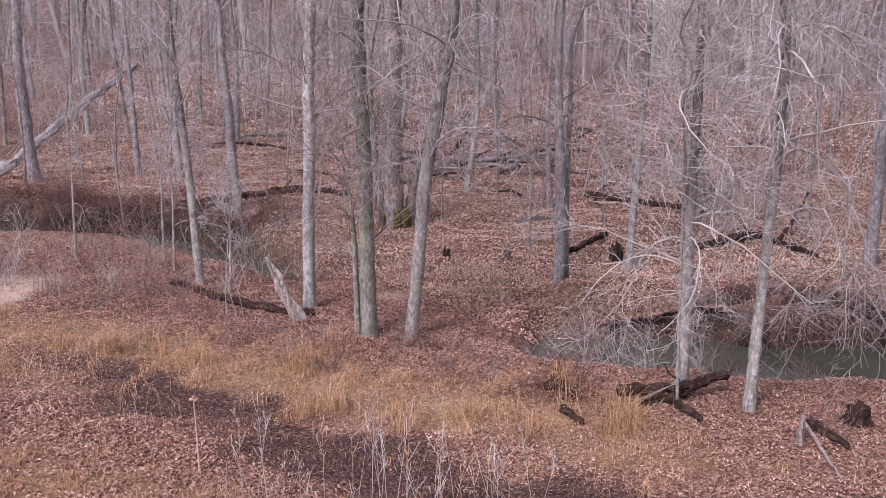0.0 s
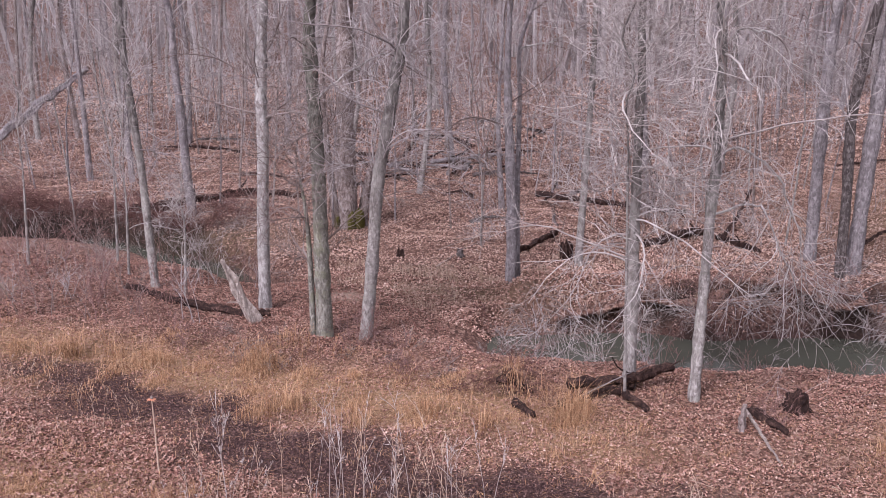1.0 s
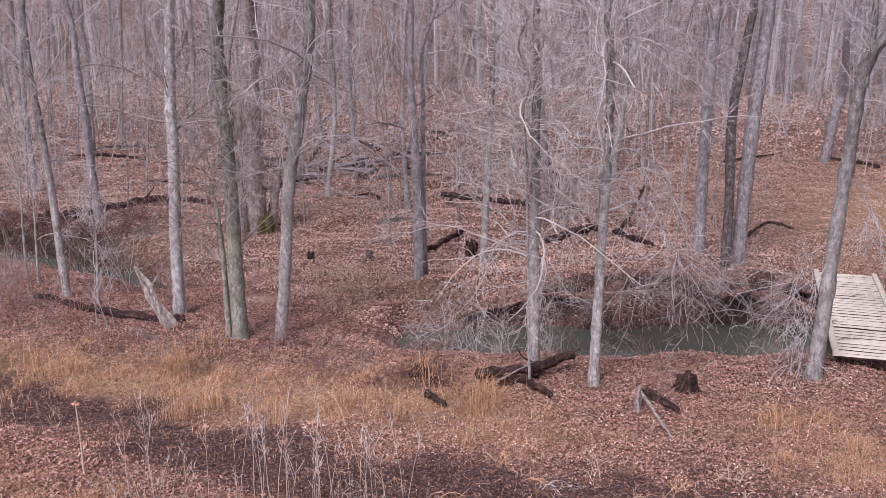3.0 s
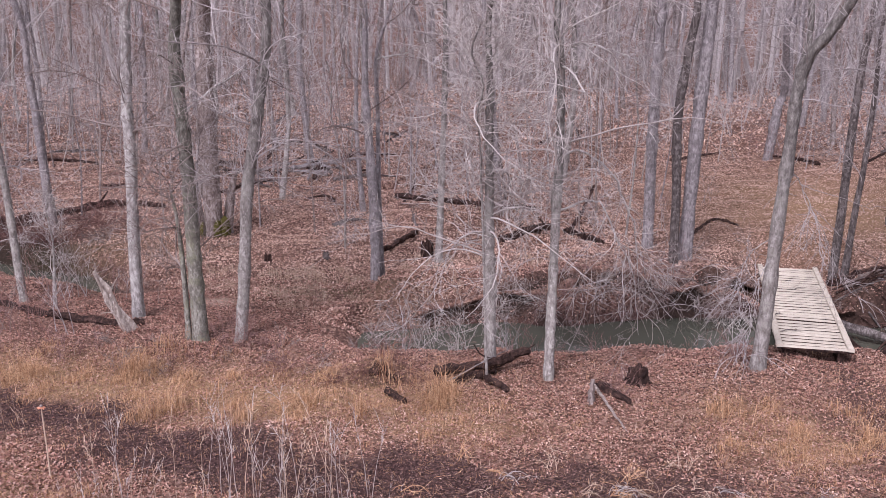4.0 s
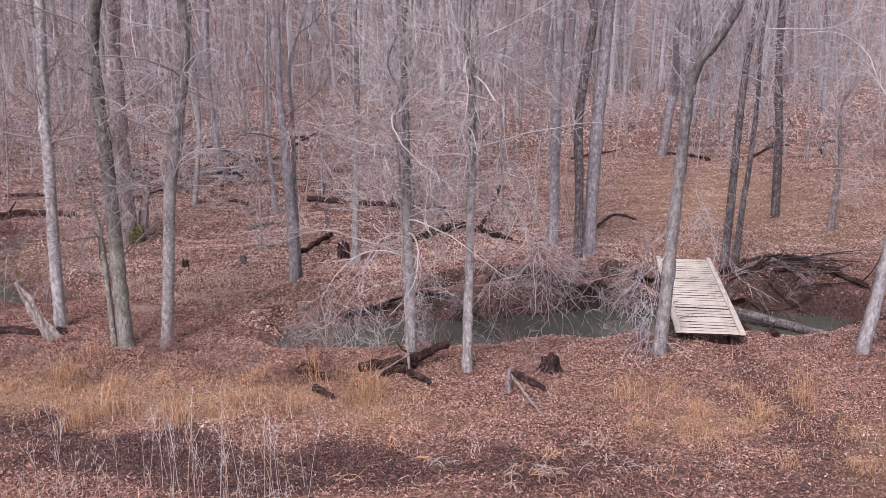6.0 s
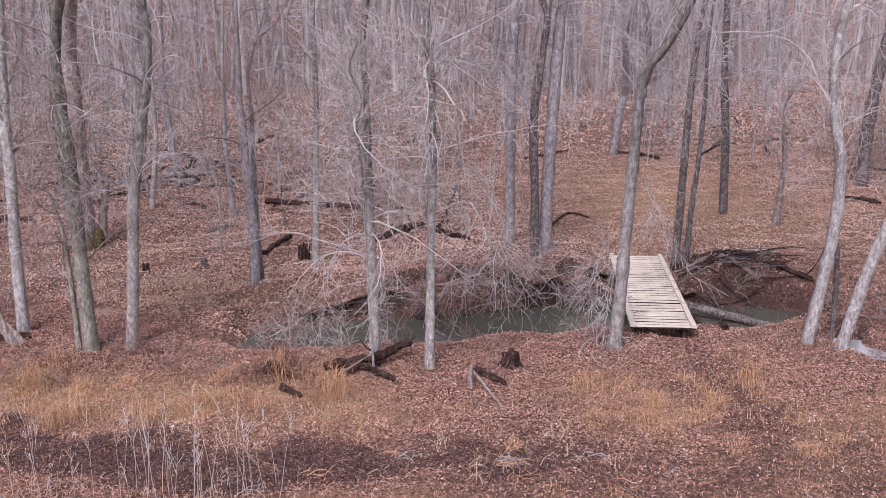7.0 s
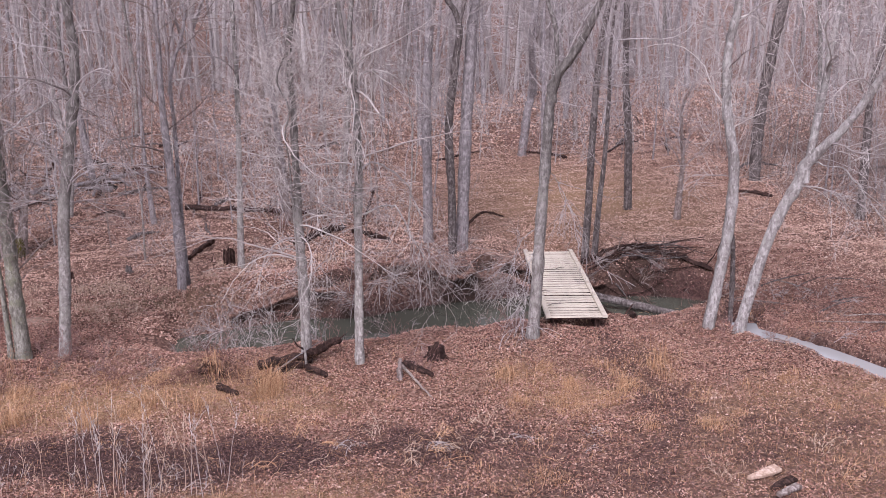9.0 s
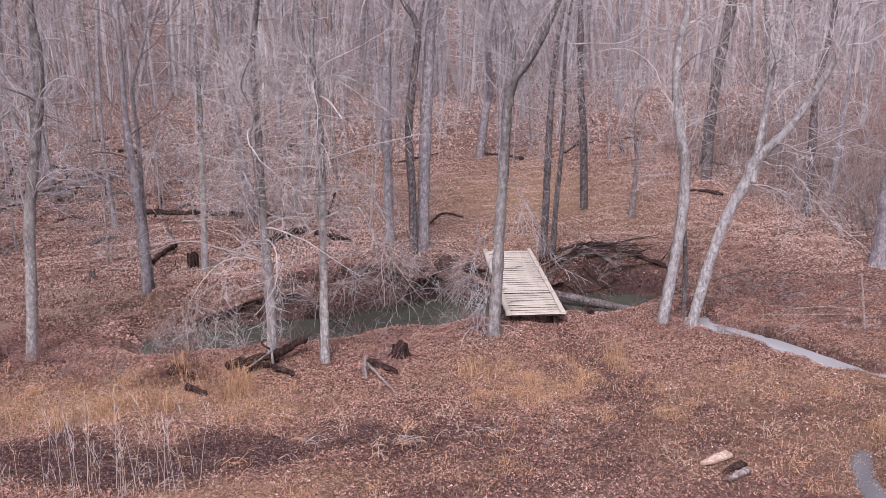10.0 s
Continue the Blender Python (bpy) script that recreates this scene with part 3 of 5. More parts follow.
tree((0.10, 15.3), [(0, 0, 0, .106), (-0.01, 0, 1.40, 0.091), (-0.05, 0, 2.36, 0.080), (-0.07, 0, 2.98, 0.071), (-0.09, 0, 3.66, 0.064), (-0.11, 0, 4.62, 0.056), (-0.14, 0, 5.48, 0.048)], "slim grey tree with many low spreading pale branches", None, TWIG_PALE, seed=55, lo=0.12, limbs=64, reach=(0.8, 2.3), droop=0.09, lift=0.3, count=(620, 2300), spread=66, slim=0.88, fine=0.0034)
tree((0.06, 14.72), [(0, 0, 0, .02), (-.04, .02, .86, .018), (-.09, .03, 2.27, .016), (-.12, .03, 3.0, .015), (-.15, .03, 3.7, .012)], "thin pale sapling with a whorl of white branches beside dark logs", BARK_GREY, TWIG_PALE, top=5.4, seed=61, limbs=26, lo=.5, reach=(.5, 1.5), droop=.02, lift=.7, count=(150, 420), spread=58, fine=.003, name="sapling", flare=1.1, sides=8)
tree((1.01, 14.99), [(0, 0, 0, .11), (.01, 0, .95, .098), (.03, 0, 1.89, .09), (.04, 0, 2.8, .09), (.07, 0, 3.46, .086), (.07, 0, 4.24, .078), (.06, 0, 5.07, .067), (0, 0, 5.47, .059)], "grey tree with a long drooping bough over the stream", None, TWIG_PALE, seed=6, lo=0.3, limbs=34, droop=0.12, slim=0.78, count=(320, 1200), fine=0.0032,
     arms=[[(.05, 0, 3.45, .04), (.35, .02, 3.5, .034), (.75, .05, 3.25, .028), (1.05, .1, 2.75, .024), (1.2, .15, 2.2, .018), (1.35, .2, 1.5, .01), (1.45, .2, 1.0, .005)],
           [(.04, 0, 2.65, .038), (.3, -.02, 2.8, .032), (.6, -.05, 2.82, .026), (.72, -.05, 2.5, .022), (.95, 0, 2.1, .018), (1.2, .05, 1.5, .012), (1.3, .05, .8, .006)],
           [(.06, 0, 4.9, .03), (.4, 0, 5.1, .026), (.9, .05, 5.0, .02), (1.5, .1, 4.6, .01)]])
tree((4.37, 15.65), [(0, 0, 0, .142), (.07, -.02, 1.12, .125), (.12, -.04, 2.25, .114), (.21, -.06, 3.67, .104), (.29, -.09, 4.78, .098), (.65, -.21, 5.35, .082), (1.06, -.38, 6.26, .065)], "pale grey forked tree beside the wooden footbridge", seed=7, lo=0.27, limbs=38, slim=0.85, count=(400, 1300), fine=0.0034,
     extra=[([(.29, -.09, 4.7, .06), (.32, -.10, 5.66, .049), (.10, -.03, 6.46, .038)], 11)],
     arms=[[(.17, -.05, 3.3, .02), (.5, 0, 2.9, .016), (.8, .1, 2.3, .012), (1.1, .1, 1.6, .006)], [(.1, -.02, 2.2, .018), (-.3, .1, 1.8, .014), (-.5, .2, 1.1, .01), (-.75, .2, .4, .005)], [(.08, -.02, 1.9, .016), (-.15, -.2, 1.6, .013), (-.35, -.3, .9, .009), (-.4, -.3, .2, .004)]])
tree((7.94, 15.59), [(0, 0, 0, .15), (.15, -.08, 1.23, .135), (.26, -.13, 2.29, .13), (.26, -.13, 3.31, .125), (.08, -.04, 4.3, .11), (.05, -.02, 5.38, .098), (.17, -.09, 6.43, .087)], "crooked grey tree at the end of the ditch", BARK_PALE, TWIG_PALE, seed=8, lo=0.25, limbs=42, slim=0.88, count=(400, 1300), fine=0.0034)
tree((8.40, 15.24), [(0, 0, 0, .13), (.19, -.1, 1.06, .12), (.46, -.26, 2.23, .115), (.78, -.46, 3.04, .12), (.86, -.51, 3.37, .11), (1.39, -.89, 4.1, .08), (1.87, -1.27, 5.21, .066), (2.04, -1.43, 5.82, .05)], "leaning forked grey tree with a broken pale limb", BARK_PALE, TWIG_PALE, seed=9, lo=0.2, limbs=34, top=8.5, slim=0.88, count=(460, 1500), fine=0.0034,
     extra=[([(.84, -.5, 3.25, .075), (.97, -.58, 4.35, .069), (1.06, -.65, 5.61, .063), (1.16, -.72, 6.42, .052)], 10)], droop=0.15, arms=[[(.86, -.5, 3.4, .03), (1.3, -.9, 3.3, .024), (1.7, -1.2, 2.9, .016), (2.0, -1.4, 2.2, .007)]])
tree((8.78, 16.32), [(0, 0, 0, .05), (-.02, .01, 1.34, .048), (-.12, .06, 2.31, .036)], "thin dark dead sapling between two larger trees", BARK_DARK, top=3.2, seed=10, limbs=3, lo=.5, reach=(.2, .7), count=(6, 12), flare=1.1)

# beyond the stream
tree((-2.33, 20.53), [(0, 0, 0, .16), (0, 0, 1.15, .139), (-.07, -.01, 2.56, .126), (-.15, -.02, 3.92, .097), (-.15, -.02, 5.14, .075)], "fluted brown-grey tree with two stems beyond the stream", BARK_FAR, TWIG_BROWN, seed=11, lo=0.18, limbs=34, slim=0.7, count=(320, 1100), fine=0.003,
     extra=[([(.09, .3, 0, .085), (.05, .3, 1.94, .077), (.05, .3, 3.57, .066), (.04, .28, 4.73, .055)], 10)], arms=[[(.05, .25, 4.6, .04), (.35, .2, 4.75, .036), (.8, .15, 5.0, .03), (1.3, .1, 5.2, .02), (1.8, .05, 5.3, .008)]])
tree((-1.03, 20.99), [(0, 0, 0, .085), (.06, 0, 1.69, .071), (.12, .01, 3.51, .06), (.12, .01, 4.75, .049)], "slender pale grey tree in the leaf litter", seed=12, lo=0.15, limbs=36, slim=0.9, count=(320, 1100), fine=0.003)
m = tree((-6.63, 23.67), [(0, 0, 0, .28), (-.04, -.01, 1.95, .244), (-.03, -.01, 3.86, .218), (-.02, -.01, 5.09, .193)], "massive old brown tree with moss at its foot", BARK_BROWN, seed=13, slim=0.88, top=17, lo=0.3, flare=1.35,
         extra=[([(.26, .2, 0, .15), (.40, .24, 1.01, .10), (.53, .27, 1.54, .06)], 1.6), ([(-.43, .44, 0, .14), (-.53, .41, .93, .115), (-.64, .37, 2.14, .09), (-.69, .36, 3.83, .066)], 9)])
r = np.random.default_rng(3)
for dx, dy, k in ((0.3, -0.14, 1.0), (0.16, -0.27, 0.8), (-0.2, -0.26, 0.6)):
    bm = bmesh.new()
    bmesh.ops.create_icosphere(bm, subdivisions=3, radius=1.0)
    for v in bm.verts:
        q = v.co.copy()
        v.co *= 1 + 0.25 * noise.noise(q * 2.2 + Vector((dx * 9, 0, 0)))
        v.co = Vector((v.co.x * 0.13 * k, v.co.y * 0.16 * k, v.co.z * 0.33 * k + 0.1))
    me = bpy.data.meshes.new("moss_cushion")
    bm.to_mesh(me)
    bm.free()
    me.materials.append(MOSS)
    me.polygons.foreach_set("use_smooth", [True] * len(me.polygons))
    part("moss_cushion", me, m, "bright olive moss").matrix_basis = pose(dx, dy, 0.05)
tree((-8.94, 18.46), [(0, 0, 0, .085), (-.05, -.03, .91, .08), (-.11, -.06, 2.32, .073), (-.22, -.12, 3.67, .068), (-.29, -.16, 4.96, .059)], "slender grey tree leaning on the near bank", seed=14, lo=0.25)
tree((-10.65, 23.76), [(0, 0, 0, .12), (-.08, -.04, 1.21, .109), (-.12, -.06, 2.44, .103), (-.22, -.11, 3.76, .089), (-.28, -.14, 5.04, .075)], "curved brown-grey tree behind a fallen log", BARK_FAR, seed=15, lo=.3)
tree((-17.2, 24.97), [(0, 0, 0, .16), (-.08, -.06, 1.31, .145), (-.12, -.09, 3.25, .121), (-.05, -.04, 4.97, .096)], "dark grey tree above the red-brown bank", BARK_FAR, seed=16, lo=.25)
tree((7.25, 20.99), [(0, 0, 0, .15), (.06, -.02, 1.49, .138), (.12, -.04, 3.46, .124), (.22, -.08, 5.1, .105), (.39, -.14, 6.15, .084)], "dark brown twin-stemmed tree at the footbridge's end", BARK_DARK, TWIG_GREY, seed=17, lo=.2, limbs=30, slim=0.66, count=(300, 1000), fine=0.003,
     extra=[([(.22, -.06, 0, .11), (.31, -.1, 1.63, .097), (.38, -.13, 2.49, .084), (.44, -.15, 4.0, .07)], 9)])
tree((3.89, 20.73), [(0, 0, 0, .134), (-.02, 0, 1.57, .121), (-.08, .02, 3.07, .121), (.08, -.02, 4.52, .107), (.15, -.03, 5.42, .094), (-.3, .06, 6.19, .06)], "dark crooked tree on the far bank", BARK_DARK, seed=18, lo=.2, limbs=30, slim=0.7, count=(300, 1000), fine=0.003, extra=[([(.13, -.03, 5.2, .06), (.35, -.1, 6.2, .05)], 10)])
tree((4.17, 21.06), [(0, 0, 0, .15), (.10, -.02, 2.88, .136), (.24, -.05, 5.15, .122), (.31, -.07, 6.18, .109)], "straight grey tree on the far bank", BARK_FAR, seed=19, top=16, lo=.35)
tree((3.53, 22.02), [(0, 0, 0, .15), (-.01, 0, 2.07, .138), (0, 0, 3.76, .124), (.06, -.01, 5.39, .105)], "grey tree behind the overhanging shrubs", BARK_FAR, seed=20, lo=.25, slim=0.82, limbs=30, count=(300, 1000), fine=0.003)
tree((9.76, 24.58), [(0, 0, 0, .135), (-.06, .03, 2.1, .114), (-.18, .07, 3.71, .098), (-.23, .09, 6.05, .081)], "brown tree in the open leafy clearing", BARK_DARK, TWIG_GREY, seed=21, lo=.2, limbs=30, slim=0.8, count=(300, 1000), fine=0.003)
tree((10.71, 23.34), [(0, 0, 0, .10), (.03, -.02, .8, .08), (.06, -.03, 1.6, .05)], "small vase-shaped tree in the leafy clearing", BARK_BROWN, TWIG_GREY, top=4.6, seed=22, lo=.12, limbs=34, reach=(1.0, 2.2), lift=.9, spread=34, count=(160, 420), name="small_tree")
tree((15.43, 27.87), [(0, 0, 0, .17), (0, 0, 1.71, .163), (.17, -.09, 3.76, .153), (.45, -.25, 5.91, .144)], "straight dark-barked tree leaning slightly", BARK_DARK, TWIG_GREY, top=17, seed=23, lo=.45)
tree((16.0, 22.9), [(0, 0, 0, .135), (-.02, .01, 2.39, .119), (-.02, .01, 3.67, .094)], "dark tree among brush at the wood's edge", BARK_DARK, TWIG_GREY, seed=24, lo=.15, limbs=24)
tree((14.69, 17.9), [(0, 0, 0, .23), (.04, -.03, 1.26, .21), (.09, -.07, 2.88, .18)], "thick grey tree at the wood's edge", BARK_FAR, TWIG_GREY, seed=25, top=15, lo=.3)
tree((8.95, 32.83), [(0, 0, 0, .14), (.18, -.05, 1.67, .122), (.33, -.1, 2.39, .102)], "leaning grey tree deep in the wood", BARK_FAR, TWIG_GREY, seed=26, lo=.25)

# the wood behind: a handful of shapes, set out at random
shapes = []
for k in range(9):
    r = np.random.default_rng(100 + k)
    h = 11 + 6 * r.random()
    b = r.normal(size=(4, 2)) * 0.12
    g = [(0, 0, 0, .07 + .05 * r.random()), (b[0, 0], b[0, 1], h * .2, .066), (b[1, 0] * 1.6, b[1, 1] * 1.6, h * .45, .048)]
    shapes.append((g, h, (BARK_FAR, BARK_BROWN, BARK_GREY, BARK_FAR, BARK_FAR)[k % 5], TWIG_GREY, k))
protos = {}
PLACED = [(-6.4, 17.7), (-4.9, 16.6), (.1, 16), (1, 15), (4.4, 15.7), (7.9, 15.6), (-2.3, 20.5), (-1, 21), (-6.6, 23.7), (-10.7, 23.8), (-17.2, 25), (7.3, 21), (3.9, 20.7), (3.5, 22), (9.8, 24.6), (10.7, 23.3), (15.4, 27.9), (16, 22.9), (14.7, 17.9), (9, 32.8)]
r = np.random.default_rng(41)
made = 0
for _ in range(6000):
    if made >= 150:
        break
    y = 24.5 + 40 * r.random() ** 1.25
    x = -8 + (2 * r.random() - 1) * (y * 0.72 + 6) + 6
    clear = 5.0 < x < 15 and y < 30 + 0.4 * x
    if clear and r.random() < 0.93 or x > 17 and y < 20 or -9 < x < 4 and y < 26.5 and r.random() < .7:
        continue
    if x > 0.42 * y + 2 and r.random() < 0.55:
        continue
    if min(math.hypot(x - p, y - q) for p, q in PLACED) < 1.3:
        continue
    PLACED.append((x, y))
    k = int(r.integers(len(shapes)))
    if k not in protos:
        g, h, mat, tw, seed = shapes[k]
        protos[k] = tree((x, y), g, "bare forest tree standing in leaf litter", mat, tw, top=h, seed=200 + k, lo=.12, limbs=24, reach=(.8, 2.8), count=(80, 210), fine=0.004, knots=15, sides=8)
    else:
        s = 0.75 + 0.5 * r.random()
        c = copy_thing(protos[k], pose(x, y, float(height(x, y)[0]) - 0.05, r.normal() * 2.5, r.normal() * 2.5, r.random() * 360))
        c.scale = (s, s, s * (0.9 + .25 * r.random()))
    made += 1


# ---- the footbridge ----
def board(length, width, thick, mat, r, name="plank", shaded_gaps=False):
    """A weathered board along x with worn, chamfered edges, from its middle."""
    c = min(width, thick) * 0.18
    prof = [(-width / 2 + c, -thick / 2), (width / 2 - c, -thick / 2), (width / 2, -thick / 2 + c), (width / 2, thick / 2 - c), (width / 2 - c, thick / 2), (-width / 2 + c, thick / 2), (-width / 2, thick / 2 - c), (-width / 2, -thick / 2 + c)]
    xs = (-length / 2, -length / 6, length / 6, length / 2)
    V = np.array([(x, y + 0.002 * r.normal(), z + 0.002 * r.normal()) for x in xs for y, z in prof])
    F = [(i * 8 + j, i * 8 + (j + 1) % 8, i * 8 + 8 + (j + 1) % 8, i * 8 + 8 + j) for i in range(3) for j in range(8)]
    for o in (0, 24):
        F += [(o, o + 1, o + 6, o + 7), (o + 1, o + 2, o + 5, o + 6), (o + 2, o + 3, o + 4, o + 5)]
    me = mesh_of(name, V, F, mat)
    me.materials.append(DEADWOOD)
    # all but the top in near-black wood: gap shade painted onto the planks
    if shaded_gaps:
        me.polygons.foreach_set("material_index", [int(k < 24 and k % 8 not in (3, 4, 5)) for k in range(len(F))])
    return me


r = np.random.default_rng(12)
BRIDGE_AT, BRIDGE_TURN, BRIDGE_LONG, BRIDGE_WIDE = (5.39, 16.04), -10.8, 5.2, 1.19
bridge = thing("footbridge", (*BRIDGE_AT, 0.0), "plank footbridge of weathered pale wood over the stream", "bridge", turn=BRIDGE_TURN)
# dark sides stand in for the shadow between planks
plank_shapes = [board(BRIDGE_WIDE, 0.117, 0.05, LUMBER, r, shaded_gaps=True) for _ in range(6)]
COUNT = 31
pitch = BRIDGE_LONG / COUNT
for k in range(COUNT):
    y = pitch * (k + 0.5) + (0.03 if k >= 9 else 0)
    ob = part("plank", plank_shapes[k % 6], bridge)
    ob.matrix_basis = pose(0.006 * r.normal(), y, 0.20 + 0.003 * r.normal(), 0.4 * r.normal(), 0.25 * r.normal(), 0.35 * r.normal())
for side in (-1, 1):
    for y0, y1 in ((0.0, 9 * pitch), (9 * pitch + 0.04, BRIDGE_LONG + 0.05)):
        ob = part("edge_board", board(y1 - y0, 0.10, 0.05, LUMBER, r, "edge_board"), bridge)
        ob.matrix_basis = pose(side * (BRIDGE_WIDE / 2 - 0.04), (y0 + y1) / 2, 0.246, 0, 0, 90)
    ob = part("beam", board(BRIDGE_LONG - 0.1, 0.09, 0.22, DEADWOOD, r, "beam"), bridge, "dark wooden beam")
    ob.matrix_basis = pose(side * (BRIDGE_WIDE / 2 - 0.18), BRIDGE_LONG / 2 + 0.06, 0.068, 0, 0, 90)
for y in (0.12, BRIDGE_LONG - 0.15):
    ob = part("sleeper", board(BRIDGE_WIDE + 0.1, 0.16, 0.16, DEADWOOD, r, "sleeper"), bridge, "dark timber sleeper")
    ob.matrix_basis = pose(0, y, -0.13)


for k, (dx, dy, turn) in enumerate(((-.33, .85, 20), (-.45, 1.75, 70), (.1, 3.6, 35))):
    lay = pose(*BRIDGE_AT, 0, 0, 0, BRIDGE_TURN) @ pose(dx, dy, .235, 0, 0, turn)
    V, F = tubes(smooth_line([(-.14, 0, 0), (-.03, .03, .015), (.08, -.01, .01), (.16, .03, 0)], 8)[None], np.linspace(.009, .004, 8)[None], 5)
    Q, S = sprout(smooth_line([(-.14, 0, 0), (-.03, .03, .015), (.08, -.01, .01), (.16, .03, 0)], 8)[None], np.linspace(.009, .004, 8)[None], 9, r, .1, 1, 45, (.05, .14), 3, 0, 0, .2)
    ob = new("twig", mesh_of("twig", *join((V, F), tubes(Q, S, 3)), BARK_DARK))
    ob.matrix_basis = lay
    tagged(ob, "small dark dead twig lying on the bridge deck", "twig", "twigs on the bridge")


# ---- fallen wood ----
def limb_mesh(pts, r0, r1, mat, r, sides=9, knots=26, rough=0.26, name="log"):
    """A fallen trunk or stick along guide points, uneven, with closed broken ends."""
    run = sum(math.dist(a, b) for a, b in zip(pts, pts[1:]))
    knots = int(min(max(run / (1.1 * max(r0, r1)), 5), 34))
    P = smooth_line(pts, knots)
    P[1:-1] += r.normal(size=(knots - 2, 3)) * min(0.3, 1.2 * rough) * min(r0, r1, 0.8 * np.linalg.norm(P[-1] - P[0]) / knots)
    R = np.linspace(r0, r1, knots) * (1 + 0.25 * rough * np.convolve(r.normal(size=knots + 2), (0.6, 0.8, 0.6), "valid"))
    V, F = tubes(P[None], R[None], sides)
    mid = np.repeat(P, sides, 0)
    ridge = np.tile(r.normal(size=sides) * 0.7, knots)[:, None] + 0.55 * r.normal(size=(len(V), 1))
    V = mid + (V - mid) * (1 + rough * ridge)
    d0, d1 = P[0] - P[1], P[-1] - P[-2]
    V = np.concatenate([V, P[:1] + d0 / np.linalg.norm(d0) * r0 * 0.5, P[-1:] + d1 / np.linalg.norm(d1) * r1 * 0.8])
    a, b = len(V) - 2, len(V) - 1
    caps = [(a, (j + 1) % sides, j, j) for j in range(sides)]
    e = (knots - 1) * sides
    caps += [(b, e + j, e + (j + 1) % sides, e + (j + 1) % sides) for j in range(sides)]
    me = bpy.data.meshes.new(name)
    me.from_pydata(V.tolist(), [], [tuple(f) for f in F.tolist()] + [c[:3] for c in caps])
    me.materials.append(mat)
    return me


def fallen(name, pts, r0, r1, mat, label, category="log", group="", seed=0, stubs=0, rough=0.26):
    """pts: rows of (x, y) on the ground, or (x, y, rise above it)."""
    r = np.random.default_rng(900 + seed)
    q = []
    for p in pts:
        z = float(height(p[0], p[1])[0]) + (p[2] if len(p) > 2 else 0.55 * max(r0, r1))
        q.append((p[0], p[1], z))
    base = q[0]
    rel = [(x - base[0], y - base[1], z - base[2]) for x, y, z in q]
    ob = thing(name, base, label, category, group)
    part("body", limb_mesh(rel, r0, r1, mat, r, rough=rough, name="body"), ob)
    for k in range(stubs):
        P = smooth_line(rel, 20)[int(r.integers(4, 19))]
        d = r.normal(size=3)
        d[2] = abs(d[2]) + 0.2
        d = d / np.linalg.norm(d) * (0.2 + 0.5 * r.random())
        part("branch_stub", limb_mesh([P, P + d * 0.5, P + d + r.normal(size=3) * 0.05], r1 * 0.45, r1 * 0.15, mat, r, 6, 6, name="branch_stub"), ob)
    return ob


fallen("log", [(-0.74, 14.85, .16), (-0.1, 15.03, .2), (0.3, 15.25, .22), (0.72, 15.5, .25)], .078, .05, DEADWOOD, "dark rotten log lying across other logs", seed=1, stubs=3)
fallen("log", [(-0.80, 14.25, .05), (-0.3, 14.78, .07), (0.16, 15.2, .09)], .07, .06, DEADWOOD, "dark rotten log half sunk in leaves", seed=2, stubs=2)
fallen("log", [(-0.25, 15.05, .13), (0.05, 14.72, .09), (0.36, 14.38, .05)], .065, .045, DEADWOOD, "short dark log propped on another", seed=3)
fallen("stick", [(-0.7, 14.4, .05), (0.0, 14.9, .3), (0.4, 15.3, .38)], .012, .006, BARK_FAR, "grey stick leaning on dark logs", "stick", seed=4)
fallen("log", [(-1.42, 14.18, .04), (-1.12, 13.75, .05)], .06, .045, DEADWOOD, "small dark log in the dry grass", seed=5)
fallen("log", [(-1.75, 14.78, .04), (-1.5, 14.75, .08), (-1.25, 14.7, .04)], .055, .035, DEADWOOD, "dark hollow log under a leafy mound", seed=40)
fallen("broken_stump", [(1.56, 13.98, -.05), (1.57, 13.99, .2), (1.6, 14.02, .34)], .055, .03, BARK_BROWN, "short pale broken stump", "stump", seed=6)
fallen("stick", [(1.66, 14.5, .08), (1.8, 13.8, .06), (1.97, 13.1, .03)], .025, .012, DRYWOOD, "long thin grey stick on the leaves", "stick", seed=7)
fallen("log", [(1.72, 14.5, .06), (1.9, 14.25, .06), (2.12, 13.95, .05)], .07, .05, DEADWOOD, "short dark rotten log", seed=8)
fallen("snag", [(-6.36, 17.08, -.05), (-6.5, 17.0, .3), (-6.68, 16.92, .72), (-6.84, 16.85, 1.1)], .14, .035, DRYWOOD, "pale broken snag leaning on the bank", "snag", seed=9, stubs=3, rough=.4)
fallen("log", [(-9.5, 18.35), (-8.6, 17.85), (-7.88, 17.52), (-6.63, 17.2), (-6.2, 17.3)], .055, .06, DEADWOOD, "long dark log half buried in leaves", seed=10)
fallen("log", [(-12.1, 23.55, .14), (-11.6, 23.9, .1), (-11.2, 24.3, .1), (-10.9, 24.77), (-9.96, 25.8), (-8.6, 25.9)], .14, .08, DEADWOOD, "fallen dark trunk on the far bank", seed=11, stubs=3)
fallen("fallen_tree", [(-19.4, 24.2, .1), (-18.25, 25.07, .35), (-17.5, 25.62, 1.0), (-16.3, 26.36, 2.1), (-15.1, 26.95, 3.1)], .17, .07, BARK_FAR, "fallen pale trunk caught leaning in a tree", "tree", seed=12, stubs=5)
fallen("driftwood", [(-1.66, 17.72, .0), (-1.56, 17.78, .2), (-1.45, 17.82, .42)], .07, .025, DRYWOOD, "pale pointed driftwood at the water's edge", "driftwood", seed=13)
